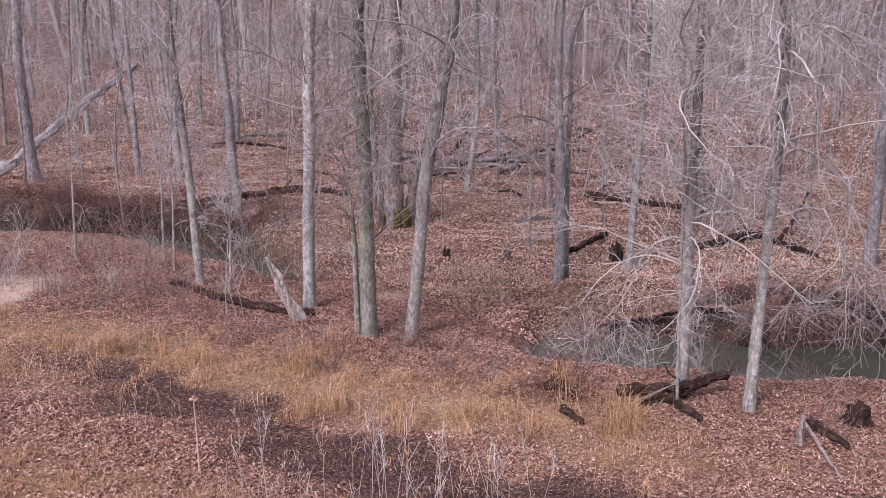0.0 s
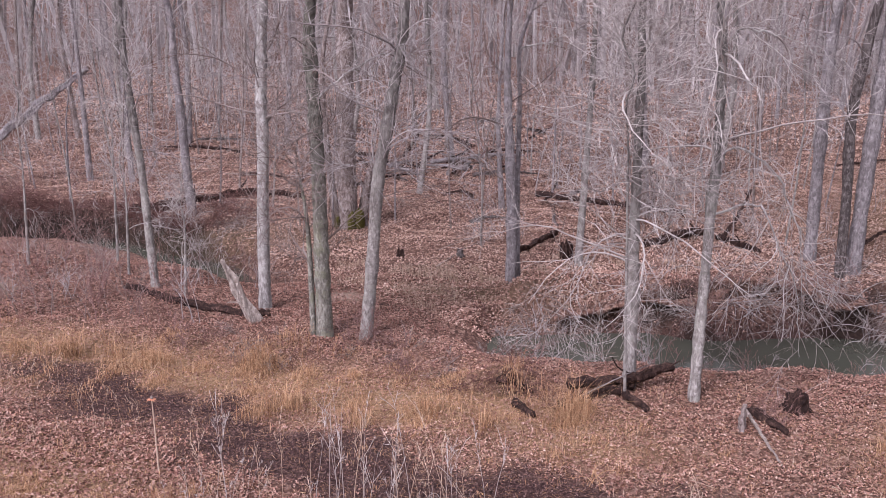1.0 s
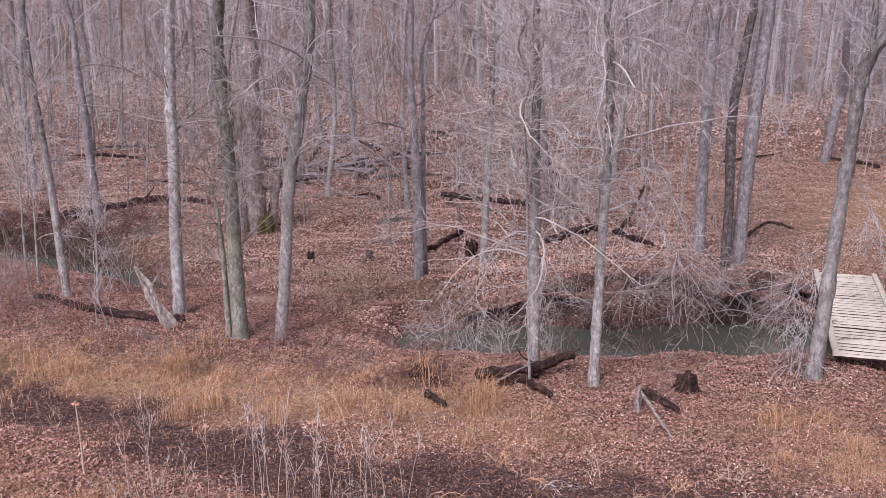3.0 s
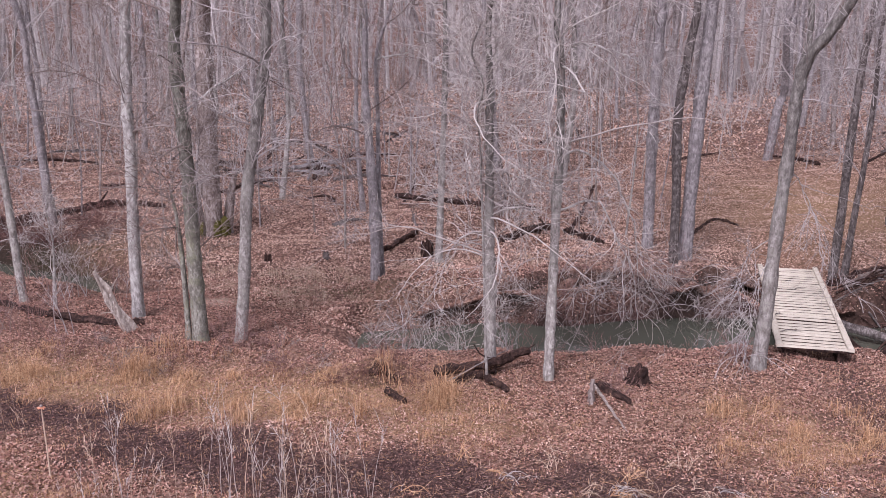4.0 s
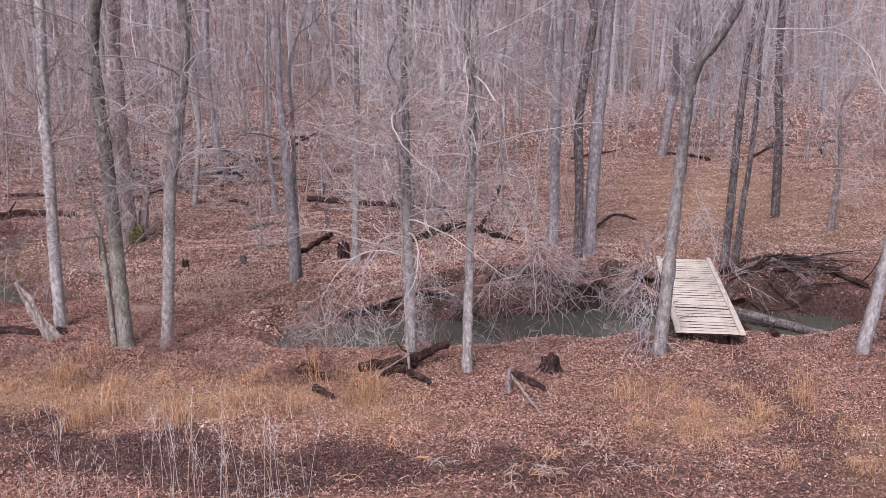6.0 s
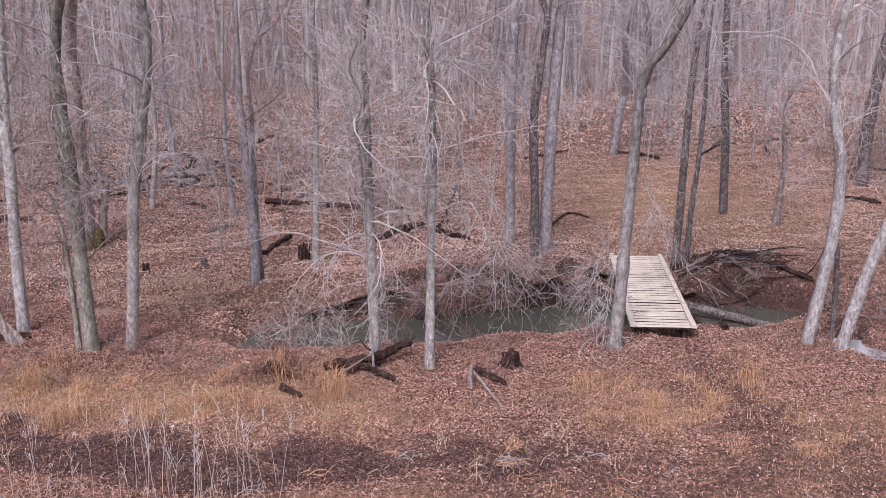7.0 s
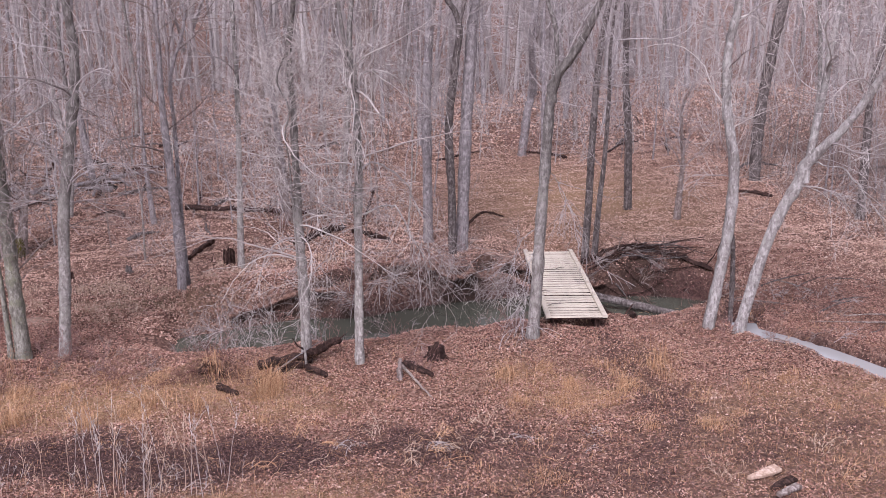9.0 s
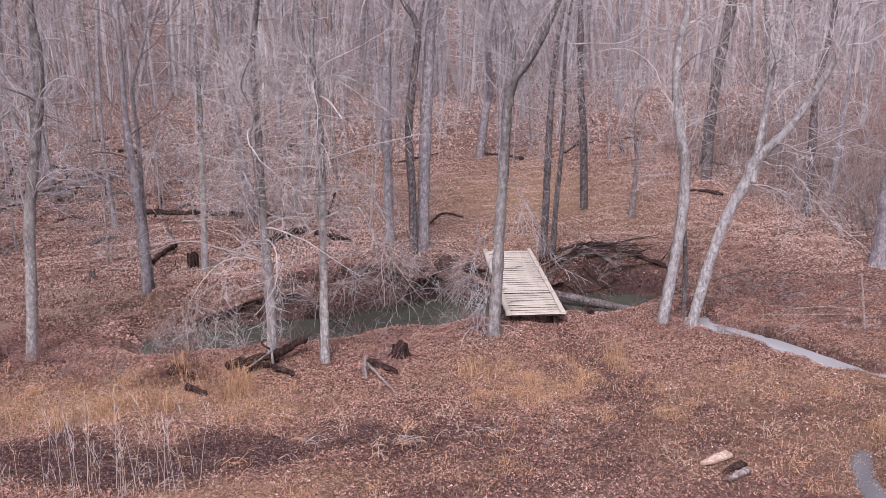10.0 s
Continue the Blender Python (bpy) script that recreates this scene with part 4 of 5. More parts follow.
fallen("log", [(6.5, 18.62, .62), (7.45, 18.12, .46), (8.3, 17.68, .3)], .095, .075, BARK_DARK, "bare grey-brown log across the stream", seed=14, rough=.05)
fallen("log", [(6.55, 18.2, .5), (6.7, 17.3, .2), (6.75, 16.5, .06)], .11, .09, DEADWOOD, "dark log beside the footbridge", seed=15, stubs=2)
fallen("log", [(7.1, 20.7, .08), (8.2, 20.4, .1), (8.9, 19.6, .1), (9.5, 18.7, .08)], .085, .05, DEADWOOD, "dark rotten log along the far bank", seed=16, stubs=4)
fallen("log", [(7.2, 20.1, .1), (7.9, 19.9, .15), (8.6, 19.2, .12)], .05, .03, BARK_BROWN, "grey log among tangled branches", seed=17, stubs=3)
fallen("stick", [(4.79, 23.66), (5.3, 24.4, .12), (5.65, 24.72, .15), (6.15, 24.7, .05)], .035, .025, DEADWOOD, "curved dark stick on the leaves", "stick", seed=18)
fallen("stick", [(11.55, 14.1, -.02), (11.5, 14.15, .5), (11.44, 14.22, 1.1)], .024, .016, DRYWOOD, "thin white upright stick", "stick", seed=19)
fallen("stick", [(11.2, 14.3), (11.5, 14.2), (11.85, 14.05)], .03, .02, BARK_BROWN, "short brown stick lying on the ground", "stick", seed=20)
fallen("fallen_tree", [(16.7, 21.0, .1), (17.6, 23.0, .6), (18.6, 25.6, .9), (18.0, 27.2, .3)], .06, .04, BARK_BROWN, "thin fallen trunk arched over the leaves", "tree", seed=21, stubs=4)
fallen("stick", [(14.6, 28.0, .1), (15.5, 28.5, .45), (16.5, 28.4, .35)], .05, .03, BARK_DARK, "bowed dark branch against a trunk", "stick", seed=22)
fallen("log", [(-2.5, 22.95), (-2.2, 23.5), (-1.75, 24.3, .15)], .07, .06, DEADWOOD, "curved dark log in the leaf litter", seed=23)
fallen("log", [(-2.6, 27.8, .3), (-0.13, 26.2, .12), (1.2, 25.6, .1)], .065, .045, DEADWOOD, "long fallen trunk deep in the wood", seed=24, stubs=7)
fallen("log", [(0.3, 22.55), (1.0, 23.3, .12), (1.62, 24.0, .1)], .10, .07, DEADWOOD, "dark fallen log on the far bank", seed=25, stubs=3)
fallen("log", [(1.85, 23.6), (2.62, 22.5)], .07, .05, DEADWOOD, "dark broken log beyond the stream", seed=26, stubs=2)
fallen("log", [(1.9, 23.5), (2.3, 24.6, .3), (2.7, 25.8, .7)], .05, .03, DEADWOOD, "thin dark log propped on a stump", seed=27, stubs=2)
r = np.random.default_rng(15)
for k in range(24):
    a, L = -.9 + 1.1 * r.random(), .7 + 1.0 * r.random()
    x, y = 6.9 + 1.6 * r.random(), 19.2 + 1.1 * r.random()
    fallen("stick", [(x, y, .05 + .1 * r.random()), (x + L * .5 * math.cos(a), y + L * .5 * math.sin(a), .12 + .1 * r.random()), (x + L * math.cos(a), y + L * math.sin(a), .1 + .2 * r.random())], .011 + .018 * r.random(), .006, (DEADWOOD, BARK_DARK, DEADWOOD)[k % 3], "dark dead branch heaped beside the footbridge", "stick", "fallen branches", seed=170 + k, stubs=3)
r = np.random.default_rng(5)
for k in range(16):
    a = r.random() * 3.14
    x, y, L = -5.9 + r.normal() * 1.1, 30.4 + r.normal() * .7, 0.8 + 1.3 * r.random()
    fallen("stick", [(x, y, .1 + .2 * r.random()), (x + L * .5 * math.cos(a), y + L * .5 * math.sin(a), .25), (x + L * math.cos(a), y + L * math.sin(a), .1 + .3 * r.random())], .03 + .05 * r.random(), .02, (DEADWOOD, BARK_FAR)[k % 2], "dead branch in a heap of fallen wood", "stick", "fallen branches", seed=50 + k)
fallen("stick", [(-7.1, 31.2, .1), (-6.85, 31.25, .5), (-6.6, 31.3, .95)], .06, .04, DEADWOOD, "dark branch sticking up from the heap", "stick", seed=70)
for k in range(46):
    a = r.random() * 3.14
    x, y, L = -16 + 32 * r.random(), 25.2 + 14 * r.random(), 0.8 + 2.6 * r.random()
    if 5 < x < 14 and y < 31:
        continue
    fallen(("stick", "log")[k % 2], [(x, y), (x + L * .5 * math.cos(a) + .1 * r.normal(), y + L * .5 * math.sin(a), .08 + .1 * r.random()), (x + L * math.cos(a), y + L * math.sin(a))], .025 + .05 * r.random(), .02, (DEADWOOD, BARK_DARK, DEADWOOD)[k % 3], "fallen branch on the forest floor", ("stick", "log")[k % 2], "fallen branches", seed=100 + k, stubs=4)


def stump(at, wide, tall, mat, label, seed, spikes=0.3):
    """A rotten stump: a lumpy body with a ragged, hollowed top and a few roots."""
    r = np.random.default_rng(seed)
    z = float(height(*at)[0])
    ob = thing("stump", (*at, z), label, "stump")
    n, rows = 18, 7
    ang = np.arange(n) * 2 * np.pi / n
    lump = 1 + 0.14 * np.sin(ang * 3 + r.random() * 6) + 0.1 * r.normal(size=n)
    rag = 1 + spikes * r.normal(size=n) * 0.5
    V = []
    for k in range(rows):
        f = k / (rows - 1)
        rad = wide * (1.1 - 0.2 * f) * lump * (1 + 0.05 * r.normal(size=n))
        V.append(np.stack([rad * np.cos(ang), rad * np.sin(ang), f * tall * (rag if k > 3 else np.ones(n)) - 0.08 * (k == 0)], 1))
    V.append(np.stack([0.45 * wide * np.cos(ang), 0.45 * wide * np.sin(ang), np.full(n, tall * 0.6)], 1))
    V = np.concatenate(V)
    i = np.arange(rows)[:, None] * n
    j = np.arange(n)[None, :]
    F = np.stack([i + j, i + (j + 1) % n, i + n + (j + 1) % n, i + n + j], -1).reshape(-1, 4)
    me = bpy.data.meshes.new("body")
    me.from_pydata(V.tolist(), [], [tuple(f) for f in F.tolist()] + [tuple(range(rows * n, rows * n + n))])
    me.materials.append(mat)
    part("body", me, ob)
    for a in r.random(4) * 6.28:
        d = np.array([math.cos(a), math.sin(a), 0])
        part("root", limb_mesh([d * wide * .6 + [0, 0, .08], d * wide * 1.2 + [0, 0, .05], d * wide * 1.8 - [0, 0, .04]], wide * .25, wide * .08, mat, r, 6, 6, name="root"), ob)
    return ob


stump((2.34, 14.75), .15, .26, DEADWOOD, "round dark rotten stump on red-brown leaves", 1, .15)
stump((-1.6, 14.86), .09, .1, DEADWOOD, "dark rotten stump under a leafy mound", 6, .2)
stump((-4.97, 22.03), .085, .18, DEADWOOD, "small dark stump beyond the stream", 2)
stump((-3.65, 22.11), .06, .16, BARK_DARK, "small broken stump in grey brush", 3)
stump((-1.3, 21.29), .12, .36, DEADWOOD, "hollow dark stump behind slim trees", 4, .25)
stump((-18.3, 23.9), .12, .3, DEADWOOD, "dark stump on the red-brown bank", 5)

# loose boards by the track
SPLITWOOD = bark("split_wood", (0.30, 0.20, 0.145), (0.52, 0.39, 0.30), (0.68, 0.55, 0.45))
for k, (x, y, turn, L, w, mat) in enumerate(((5.84, 9.55, 18, .52, .15, SPLITWOOD), (5.95, 9.26, 20, .44, .13, DEADWOOD), (5.88, 8.98, 24, .4, .11, BARK_BROWN))):
    me = board(L, w, 0.05, mat, r, "loose_board")
    for v in me.vertices:
        # one end split to a point
        f = max(0.0, -v.co.x / (L / 2)) * (1.0 - 0.35 * (k > 0))
        v.co.y = v.co.y * (1 - 0.75 * f) + 0.03 * f * (1 - 2 * (k % 2))
        v.co.z += 0.012 * f + 0.006 * math.sin(9 * v.co.x + k)
    ob = new("loose_board", me)
    ob.matrix_basis = pose(x, y, float(height(x, y)[0]) + 0.06, 5, -4, turn)
    tagged(ob, ("pale split board lying in dry grass", "dark wet board lying in dry grass", "brown split board lying in dry grass")[k], "board", "loose boards")


# ---- shrubs and brush ----
def shrub(at, tall, stems, mat, label, seed, lean=(0, 0), spread=0.35, twigs=7, droop=0.03, name="shrub", category="shrub", group="bare shrubs", bend=0.1, straight=False):
    r = np.random.default_rng(seed)
    z = float(height(*at)[0])
    ob = thing(name, (*at, z - 0.03), label, category, group)
    for _ in range(stems):
        P = np.zeros((1, 6, 3))
        P[0, 0, :2] = r.normal(size=2) * 0.1 * (tall if not straight else 2.2)
        d = np.array([*(r.normal(size=2) * spread + np.array(lean)), 1.0])
        L = tall * (0.55 + 0.5 * r.random())
        for k in range(1, 6):
            d = d / np.linalg.norm(d) + r.normal(size=3) * bend - np.array([0, 0, droop * k])
            d = d / np.linalg.norm(d)
            P[0, k] = P[0, k - 1] + d * L / 5
        R = (0.0035 + 0.0035 * tall) * (0.48 if straight else 1) * np.linspace(1, 0.3, 6)[None, :] * (0.6 + 0.6 * r.random())
        Q, S = sprout(P, R, twigs, r, 0.45 if straight else 0.25, 1, 28 if straight else 40, (tall * .05, tall * .24) if straight else (tall * .12, tall * .42), 4, droop, 0.3, 0.06 if straight else 0.14, 0.8)
        Q2, S2 = sprout(Q, S, twigs * 2, r, 0.2, 1, 40, (tall * .03, tall * .07) if straight else (tall * .05, tall * .2), 2, droop, 0.3, 0.14, 0.8)
        part("stem", mesh_of("stem", *join(tubes(P, R, 4), tubes(Q, S, 3), tubes(Q2, S2, 3)), mat), ob)
    return ob


r = np.random.default_rng(77)
# tangle that overhangs the far bank
for k in range(26):
    x = -1.6 + k * 0.275 + 0.15 * r.normal()
    y = 19.35 + 0.4 * (x > 2) + 0.25 * r.normal() - 0.3 * (x < -.5)
    shrub((x, y), 1.1 + .8 * r.random(), 6 if x > .6 else 4, (TWIG_BROWN, TWIG_RED, TWIG_GREY, TWIG_BROWN, TWIG_PALE)[k % 5], "bare grey shrub overhanging the stream", 300 + k, (0.2 * r.normal(), -0.75), .5, 7, .09)
for k in range(14):
    x = 6.9 + k * 0.19
    shrub((x, 20.1 - 0.11 * k + .3 * r.normal()), .5 + .5 * r.random(), 6, (TWIG_BROWN, TWIG_DARKRED, TWIG_DARKRED)[k % 3], "tangle of bare brush beside the footbridge", 330 + k, (0.1, -0.5), .7, 7, .1)
# brush on the near slope by the slim tree
for k, (x, y, h) in enumerate(((-0.9, 17.3, 1.1), (-0.3, 17.2, 1.3), (0.4, 17.1, 1.0), (4.0, 16.0, .6), (4.15, 15.9, .5), (1.9, 16.9, .7), (8.9, 15.0, .6), (8.1, 15.2, .5), (-4.1, 16.2, .7), (-4.45, 16.35, .6), (2.0, 14.2, .5))):
    shrub((x, y), h, 8, (TWIG_PALE, TWIG_PALE, TWIG_GREY)[k % 3] if k < 3 else TWIG_RED, "low bare twiggy bush at the bank's edge", 350 + k, (0, 0), .45, 6)
for k in range(26):
    x = -2.6 + 7.2 * r.random()
    y = 17.15 + 0.13 * (x + 2) - 0.5 * r.random()
    shrub((x, y), .25 + .45 * r.random() ** 2, 5, (TWIG_RED, TWIG_BROWN, TWIG_DARKRED)[k % 3], "low reddish twigs at the water's edge", 800 + k, (0, .15), .55, 6, .05)
for k in range(22):
    x = -2.0 + 6.2 * r.random()
    y = 16.75 + 0.12 * (x + 2) + 0.5 * r.random()
    shrub((x, y), .6 + .7 * r.random(), 4, (TWIG_GREY, TWIG_RED, TWIG_BROWN)[k % 3], "thin bare grey brush at the water's edge", 870 + k, (.15 * r.normal(), .2), .5, 8, .07)
# reddish thicket on the near bank and across the water
for k in range(50):
    x, y = -13.6 + 6.6 * r.random(), 16.1 + 3.4 * r.random()
    shrub((x, y), .7 + .9 * r.random(), 4, (TWIG_RED, TWIG_GREY, TWIG_RED, TWIG_BROWN)[k % 4], "thin reddish leafless thicket stems", 400 + k, (0, 0), .16, 6)
for k in range(22):
    x = -17.5 + 8.6 * k / 22 + .2 * r.normal()
    shrub((x, 23.35 + .25 * r.random() - .09 * max(0, x + 12)), .5 + .4 * r.random(), 9, (TWIG_DARKRED, TWIG_BROWN)[k % 2], "dark red bramble hanging over the water", 900 + k, (0, -.8), .6, 7, .16)
for k in range(44):
    x, y = -19 + 10.5 * r.random(), 23.2 + 1.3 * r.random()
    shrub((x, y), .7 + .6 * r.random(), 10, (TWIG_DARKRED, TWIG_DARKRED, TWIG_RED)[k % 3], "red-brown bramble on the far bank", 450 + k, (0, -.35), .7, 6, .12)
for k in range(20):
    x = -11.6 + 4.2 * r.random()
    shrub((x, 22.5 - .5 * (x + 11.6) + .9 * r.random()), .35 + .5 * r.random(), 7, (TWIG_BROWN, TWIG_DARKRED, TWIG_GREY)[k % 3], "low tangled brush on the muddy bank", 1000 + k, (.3 * r.normal(), -.4), .7, 7, .12)
for k in range(9):
    x, y = -12.0 + 3.6 * r.random(), 22.75 + .7 * r.random()
    shrub((x, y), .9 + .6 * r.random(), 5, (TWIG_BROWN, TWIG_DARKRED, TWIG_PALE)[k % 3], "bare grey brush leaning over the stream", 480 + k, (.1, -.6), .5, 7, .08)
for k, (x, y, h) in enumerate(((-12.2, 19.3, 2.6), (-9.9, 19.2, 2.2), (-10.7, 20.2, 3.0), (-8.2, 18.2, 1.6))):
    tree((x, y), [(0, 0, 0, .03), (.03, 0, h * .4, .024), (.05, .02, h * .8, .014)], "young bare sapling with pale rising branches", BARK_GREY, TWIG_PALE, top=h * 1.5, seed=500 + k, limbs=22, lo=.15, reach=(.4, 1.1), lift=.6, count=(110, 330), spread=46, fine=.003, name="sapling", flare=1.1)
for k in range(30):
    x = -3.4 + 5.4 * r.random()
    shrub((x, 18.45 + 1.5 * r.random() + .1 * x), .22 + .3 * r.random(), 6, (TWIG_DARKRED, TWIG_BROWN, TWIG_RED)[k % 3], "low dark bramble on the crumbling far bank", 840 + k, (0, -.4), .7, 6, .12)
for k in range(34):
    x, y = -7.6 + 5.2 * r.random(), 14.9 + 1.5 * r.random()
    shrub((x, y), .25 + .35 * r.random(), 4, (TWIG_DARKRED, TWIG_RED, TWIG_BROWN)[k % 3], "low dark red twigs among fallen leaves", 1040 + k, (.1 * r.normal(), 0), .5, 6, .05)
# bramble heap in the dry grass
for k, (x, y) in enumerate(((-1.75, 14.75), (-1.35, 14.85), (-2.1, 14.6), (-1.0, 14.55), (-1.6, 15.2))):
    shrub((x, y), .55, 14, TWIG_DARKRED, "low red-brown bramble in dry grass", 520 + k, (0, -.1), .8, 8, .12)
# dead weed stalks near the track
for k in range(15):
    x, y = -4.3 + 2.8 * r.random(), 10.5 + .5 * r.random()
    shrub((x, y), 1.05 + .5 * r.random(), 2 + k % 2, (STALK, TWIG_PALE)[k % 2], "tall pale dry weed stalks standing by the track", 540 + k, (0, 0), .06, 4, 0, "dry_weed", "weed", "dry weeds", .045, True)
for k in range(17):
    x, y = -5.0 + 4.2 * r.random(), 10.2 + 1.0 * r.random()
    shrub((x, y), .3 + .4 * r.random(), 2 + k % 2, (STALK, TWIG_GREY, TWIG_PALE)[k % 3], "short thin dry weeds by the track", 610 + k, (0, 0), .22, 3, 0, "dry_weed", "weed", "dry weeds", .07, True)
for k in range(14):
    x, y = -8.8 + 3.2 * r.random(), 11.2 + 2.2 * r.random()
    shrub((x, y), .55 + .3 * r.random(), 2, STALK, "thin dry weed stalk in straw grass", 570 + k, (0, 0), .12, 3, 0, "dry_weed", "weed", "dry weeds", .05, True)
for k, (x, y) in enumerate(((0.9, 11.9), (1.8, 11.7), (2.6, 12.0), (-.3, 12.1), (5.3, 9.7), (6.8, 9.2), (7.0, 10.1), (4.9, 12.4))):
    shrub((x, y), .45, 5, (STALK, STRAW)[k % 2], "tuft of bent dry weeds on the track's edge", 590 + k, (.3 * r.normal(), 0), .5, 4, .08, "dry_weed", "weed", "dry weeds")

for k in range(26):
    x, y = -3.0 + 7.5 * r.random(), 10.6 + 1.2 * r.random()
    shrub((x, y), .35 + .3 * r.random(), 5, (STALK, STRAW, TWIG_GREY)[k % 3], "mat of flattened dry weeds on the track", 930 + k, (.9 + .5 * r.normal(), -.3 + .4 * r.normal()), .5, 3, .16, "dry_weed", "weed", "dry weeds")
for k in range(30):
    x, y = 9.4 + 3.6 * r.random(), 13.6 + 4.6 * r.random()
    shrub((x, y), .3 + .35 * r.random(), 4, (TWIG_BROWN, TWIG_DARKRED, TWIG_GREY)[k % 3], "low brown brush beyond the ditch", 960 + k, (.3 * r.normal(), .3 * r.normal()), .7, 6, .12)
for k in range(16):
    a, L = .3 * r.normal() + (.2 if k % 2 else 2.7), .7 + 1.2 * r.random()
    x, y = 9.3 + 3.2 * r.random(), 13.8 + 4.2 * r.random()
    fallen("stick", [(x, y, .02), (x + L * .5 * math.cos(a), y + L * .5 * math.sin(a) + .05 * r.normal(), .06), (x + L * math.cos(a), y + L * math.sin(a), .04)], .012 + .012 * r.random(), .006, (BARK_BROWN, BARK_DARK)[k % 2], "thin dead branch lying on the leaves", "stick", "fallen branches", seed=250 + k, stubs=2)

# one tall dead flower
fl = thing("dead_flower", (-5.33, 11.45, float(height(-5.33, 11.45)[0])), "tall dry flower stalk with a faded orange head", "flower")
part("stem", mesh_of("stem", *tubes(smooth_line([(0, 0, -.03), (-.01, 0, .42), (-.03, 0, .95)], 8)[None], np.linspace(.011, .007, 8)[None], 6), STALK, True), fl)
V, F = [], []
for k in range(11):
    a = k * 2 * math.pi / 11 + .2 * r.random()
    d, n = np.array([math.cos(a), math.sin(a), -.15 - .3 * r.random()]), np.array([-math.sin(a), math.cos(a), 0])
    o = len(V)
    V += [n * .006, d * .035 + n * .014, d * .062, d * .035 - n * .014]
    F.append((o, o + 1, o + 2, o + 3))
petals = Nodes("faded_petals", .8)
PETAL = petals.done(petals.ramp(petals.island(), (0, (.45, .16, .08)), (1, (.62, .32, .2))))
part("petals", mesh_of("petals", np.array(V), F, PETAL), fl, "faded orange petals").matrix_basis = pose(-.03, 0, .955)
bm = bmesh.new()
bmesh.ops.create_icosphere(bm, subdivisions=2, radius=.022)
me = bpy.data.meshes.new("seed_head")
bm.to_mesh(me)
bm.free()
me.materials.append(BARK_BROWN)
part("seed_head", me, fl, "brown seed head").matrix_basis = pose(-.03, 0, .965)


# ---- undergrowth, far woods, grass and leaves ----
def stuff(name, V, F, mat, label, category):
    return tagged(new(name, mesh_of(name, V, F, mat)), label, category, kind="stuff")


def wild(n, r, near=23.5, deep=34.0, power=1.2):
    """n places in the wood behind the stream, thin in the clearing."""
    out = []
    while len(out) < n:
        y = near + deep * r.random() ** power
        x = 1 + (2 * r.random() - 1) * (y * 0.76 + 4)
        if 4.5 < x < 16 and y < 31 and r.random() < 0.97 or x > 11 and y < 19 or -8 < x < 0 and y < 28 and r.random() < .4:
            continue
        out.append((x, y))
    xy = np.array(out)
    return np.concatenate([xy, height(xy[:, 0], xy[:, 1])[:, None] - 0.05], 1)


def thicket(n, tall, radius, knots, kids, grand, r, base, spread=.12, least=.0022):
    P = np.zeros((n, knots, 3))
    P[:, 0] = base
    d = np.concatenate([r.normal(size=(n, 2)) * spread, np.ones((n, 1))], 1)
    L = tall[0] + (tall[1] - tall[0]) * r.random(n)
    for k in range(1, knots):
        d = d / np.linalg.norm(d, axis=1, keepdims=True) + r.normal(size=(n, 3)) * 0.1
        P[:, k] = P[:, k - 1] + d * (L / (knots - 1))[:, None]
    R = (radius * L / tall[1])[:, None] * np.linspace(1, .25, knots)[None]
    Q, S = sprout(P, R, n * kids, r, .12, 1, 62, (tall[1] * .12, tall[1] * .34), 3, .03, .35, .32, .7, least=least)
    Q2, S2 = sprout(Q, S, n * grand, r, .1, 1, 50, (tall[1] * .04, tall[1] * .12), 2, .02, .2, .24, .8, least=least)
    return join(tubes(P, R, 4 if tall[1] > 2 else 3), tubes(Q, S, 3), tubes(Q2, S2, 3))


young = []
r = np.random.default_rng(33)
for k, (x, y, z) in enumerate(wild(120, r, 23.0, 11)):
    if len(young) < 8:
        h = 2.2 + 2.4 * r.random()
        young.append(tree((x, y), [(0, 0, 0, .018 + .012 * r.random()), (.06 * r.normal(), .06 * r.normal(), h * .45, .016), (.1 * r.normal(), .1 * r.normal(), h * .8, .01)], "slender bare sapling in the leaf litter", (BARK_FAR, BARK_BROWN, BARK_GREY)[k % 3], (TWIG_GREY, TWIG_PALE, TWIG_RED)[k % 3], top=h * 1.25, seed=700 + k, limbs=16, lo=.15, reach=(.35, 1.1), lift=.5, count=(34, 60), spread=50, name="sapling", flare=1.1, knots=12, sides=6))
    else:
        c = copy_thing(young[int(r.integers(8))], pose(x, y, z, r.normal() * 4, r.normal() * 4, r.random() * 360))
        c.scale = (1, 1, 1) if k % 3 else (1.3, 1.3, 1.35)
r = np.random.default_rng(21)
stuff("saplings", *thicket(480, (2.0, 6.5), .02, 6, 14, 30, r, wild(480, r, 29, 30), .2, .0026), TWIG_GREY, "thin bare saplings filling the wood", "saplings")
stuff("pale_saplings", *thicket(310, (1.5, 5.5), .019, 6, 13, 24, r, wild(310, r, 30.0, 24), .2), TWIG_PALE, "thin pale bare saplings in the wood", "saplings")
b = np.repeat(wild(480, r, 23.2, 34), 5, 0)
b[:, :2] += r.normal(size=(len(b), 2)) * .22
stuff("undergrowth", *thicket(len(b), (.5, 1.9), .008, 4, 4, 5, r, b, .45), TWIG_GREY, "grey-brown leafless undergrowth", "undergrowth")
b = np.repeat(wild(270, r, 24.0, 36), 5, 0)
b[:, :2] += r.normal(size=(len(b), 2)) * .25
stuff("red_undergrowth", *thicket(len(b), (.5, 1.7), .008, 4, 5, 7, r, b, .45), TWIG_RED, "reddish leafless undergrowth", "undergrowth")
